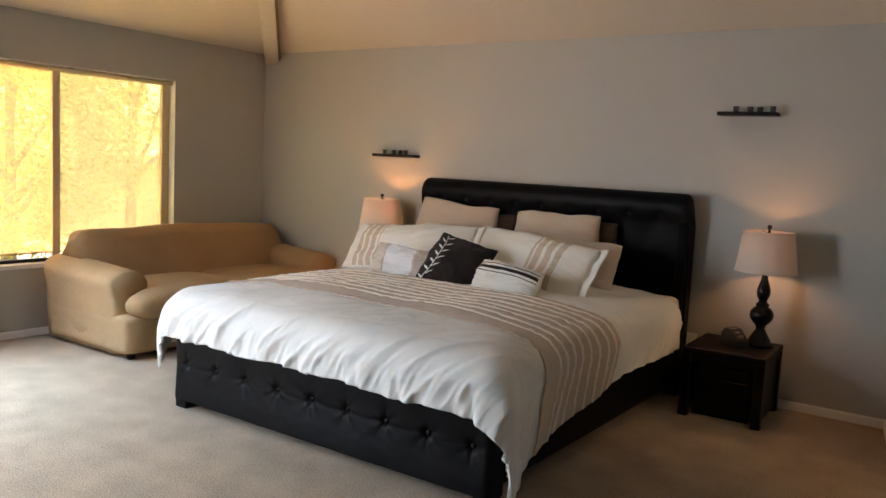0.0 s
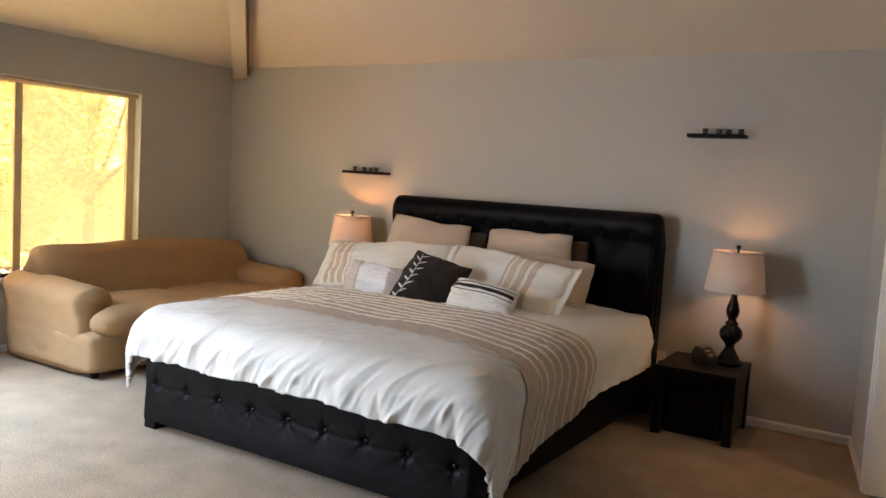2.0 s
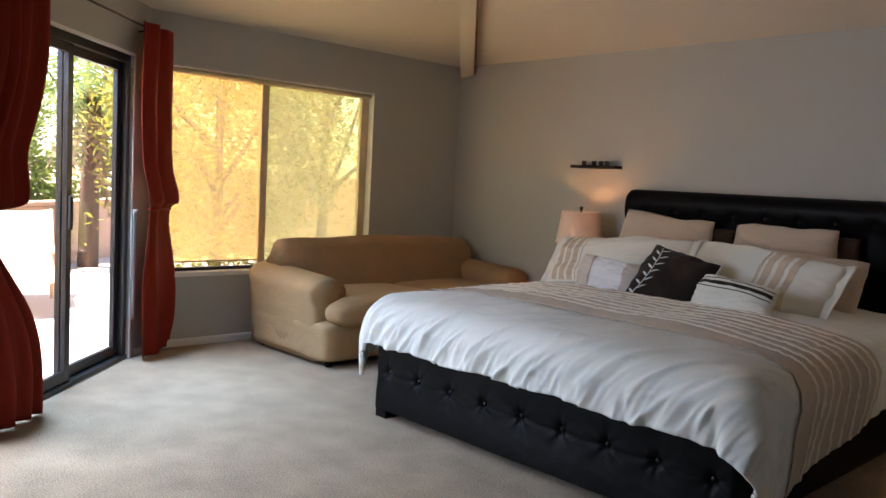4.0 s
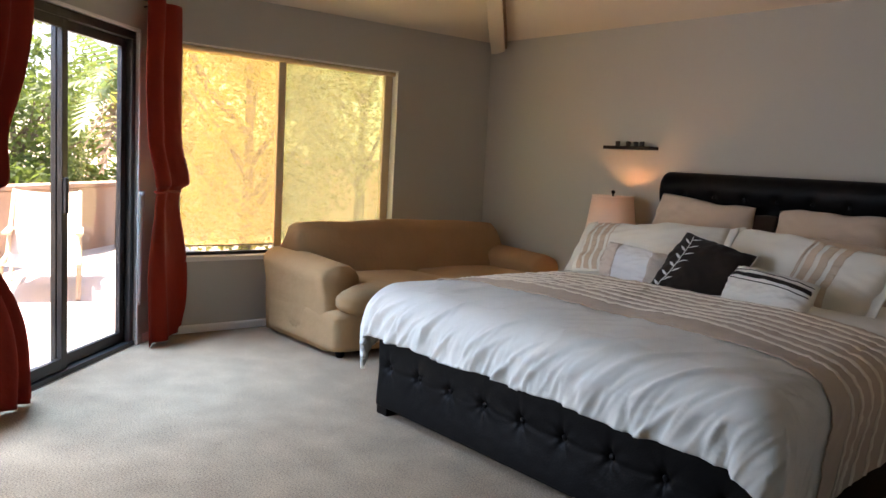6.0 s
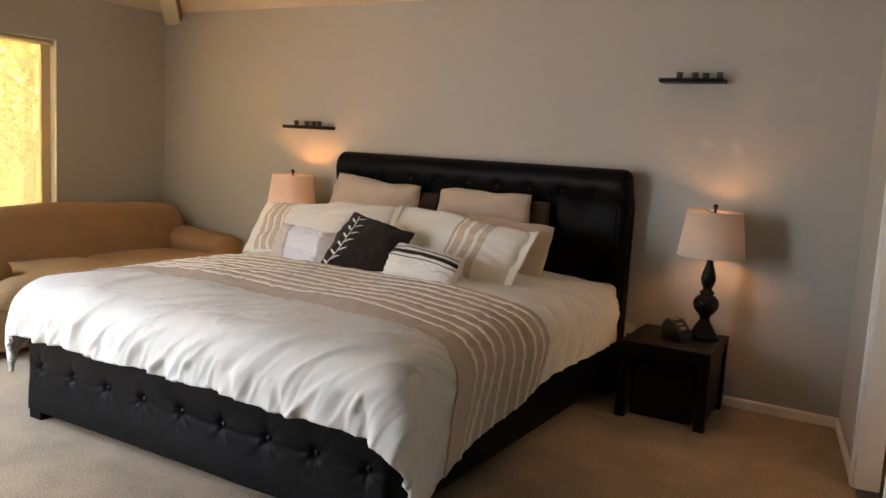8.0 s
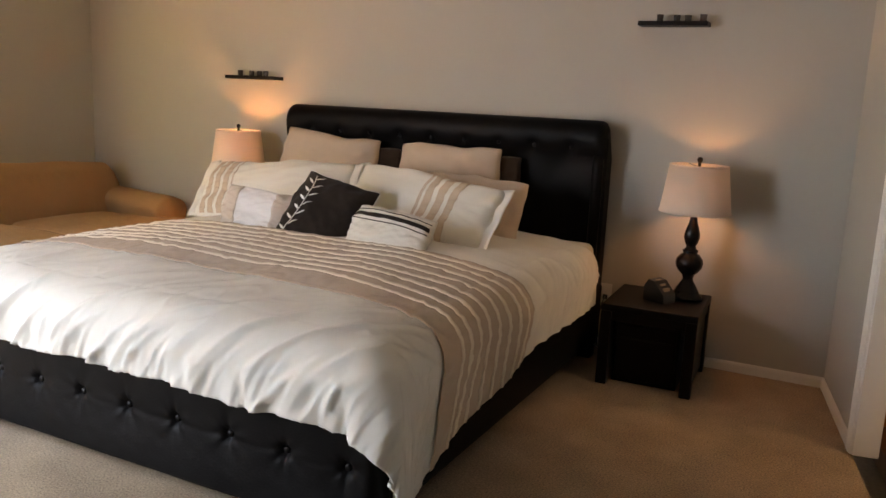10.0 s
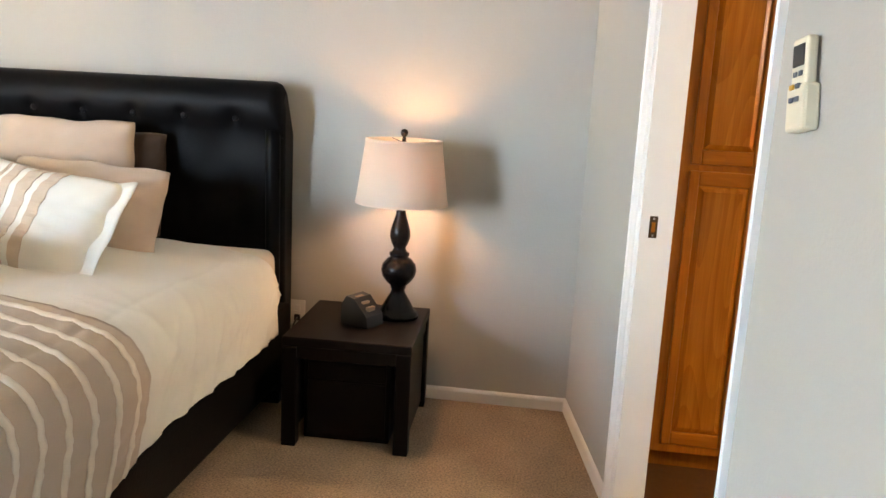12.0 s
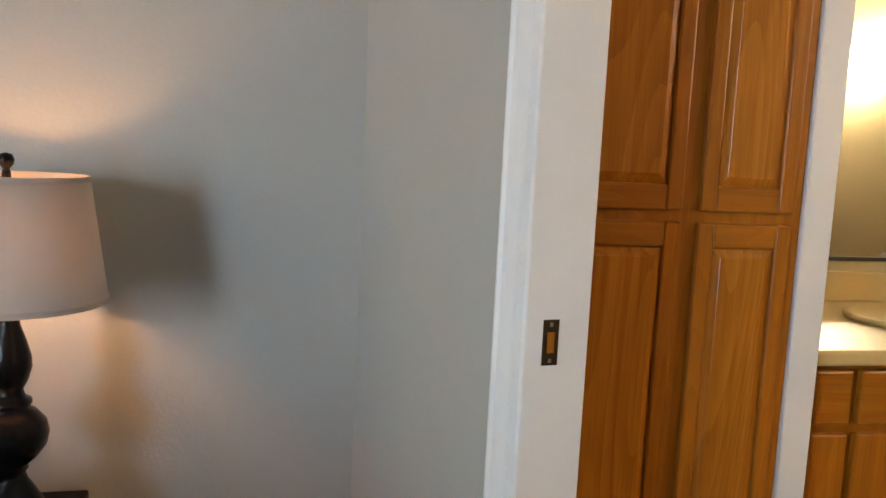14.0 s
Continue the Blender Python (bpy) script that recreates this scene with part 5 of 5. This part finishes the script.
def bush(x, y, r, seed, mat=LEAF):
    t = thing("bush", pose(x, y, -0.16), "dense green shrub by the garden wall", "shrub")
    me = leaves(3500, (0, 0, r * 0.75), (r, r, r * 0.75), 0.05, seed, 50)
    me.materials.append(mat)
    c = new("foliage", me)
    c.parent = t
    bm = bmesh.new()
    for k in range(5):
        a = k * 1.256
        limb([(0, 0, 0), (math.cos(a) * r * 0.3, math.sin(a) * r * 0.3, r * 0.5), (math.cos(a) * r * 0.6, math.sin(a) * r * 0.6, r)], 0.02, 0.4, bm)
    part("stems", bm, BARK, t)


bush(-6.0, -2.75, 0.75, 21)
bush(-6.9, -3.4, 0.85, 22)
bush(-6.9, -2.0, 0.9, 23)
bush(-7.6, -1.2, 0.8, 24)


def palm(x, y, h, seed):
    rnd = random.Random(seed)
    t = thing("palm_tree", pose(x, y, -0.16), "palm tree with a skirt of dry fronds", "palm tree")
    bm = bmesh.new()
    limb([(0, 0, 0), (0.03, 0, h * 0.5), (0, 0.02, h)], 0.14, 0.8, bm)
    part("trunk", bm, BARK, t, "", True)

    def frond(a, rise, length, droop):
        verts, faces = [], []
        fwd = Vector((math.cos(a), math.sin(a), 0))
        side = Vector((-math.sin(a), math.cos(a), 0))
        prev = None
        n = 16
        for k in range(n + 1):
            s = k / n
            p = Vector((0, 0, h)) + fwd * length * s * math.cos(rise) + Vector((0, 0, length * (s * math.sin(rise) - droop * s * s)))
            if prev is not None:
                for sg in (-1, 1):
                    ln = 0.34 * math.sin(math.pi * min(1, 0.15 + s * 0.85)) * length * 0.6
                    tip = p + side * sg * ln + fwd * ln * 0.5 - Vector((0, 0, ln * 0.45))
                    i = len(verts)
                    verts.extend([prev, p, tip])
                    faces.append((i, i + 1, i + 2))
            prev = p
        return verts, faces

    for k in range(22):
        dead = k >= 16
        v, f = frond(rnd.uniform(0, 6.28), rnd.uniform(-0.2, 1.1) if not dead else rnd.uniform(-1.2, -0.6), rnd.uniform(1.0, 1.5) * (0.75 if dead else 1), rnd.uniform(0.3, 0.7))
        me = bpy.data.meshes.new("frond")
        me.from_pydata([tuple(q) for q in v], [], f)
        me.materials.append(DEADF if dead else FROND)
        o = new("frond", me)
        o.parent = t
        if dead:
            o["label"] = "dry brown frond"


palm(-5.3, -1.55, 2.3, 4)


def lounger(m):
    c = thing("lounge_chair", m, "reclining patio chair with pale sling in the sun", "chair")
    for y in (-0.3, 0.3):
        part("side_rail", tube([(-0.75, y, 0.30), (0.1, y, 0.30), (0.75, y, 0.34)], 0.022, 8), TEAK, c)
        part("back_post", tube([(0.05, y, 0.30), (0.85, y, 0.85)], 0.020, 8), TEAK, c)
        for x in (-0.6, 0.5):
            part("leg", tube([(x - 0.12, y, 0.0), (x + 0.12, y, 0.32)], 0.020, 8), TEAK, c)
        part("arm", box(-0.15, y - 0.035, 0.50, 0.45, y + 0.035, 0.525, 0.006), TEAK, c)
    part("seat_sling", sheet(lambda u, v: Vector((-0.74 + 0.80 * u, -0.285 + 0.57 * v, 0.315 - 0.035 * math.sin(math.pi * u) - 0.02 * math.sin(math.pi * v))), 12, 8, 0.006), SLING, c, "pale woven seat", True)
    part("back_sling", sheet(lambda u, v: Vector((0.06 + 0.78 * u, -0.285 + 0.57 * v, 0.312 + 0.54 * u - 0.03 * math.sin(math.pi * u) - 0.02 * math.sin(math.pi * v))), 12, 8, 0.006), SLING, c, "pale woven back", True)
    return c


lounger(pose(-2.5, -3.15, -0.04, 0, 0, 165))

# assumed tall side window beyond the curtain, unseen, added to hold the fill lamp
assumed_win = thing("unseen_window", M_SLI, "assumed tall bronze-framed side window, unseen, added to let light in", "window", kind="structure")
A0, A1 = SLIDE_L - 2.86, SLIDE_L - 2.04
for a0, z0, a1, z1 in ((A0, 0.05, A0 + 0.04, 2.03), (A1 - 0.04, 0.05, A1, 2.03), (A0 + 0.04, 0.05, A1 - 0.04, 0.09), (A0 + 0.04, 1.99, A1 - 0.04, 2.03)):
    part("frame", box(a0, 0.06, z0, a1, 0.11, z1, 0.004), METAL, assumed_win)
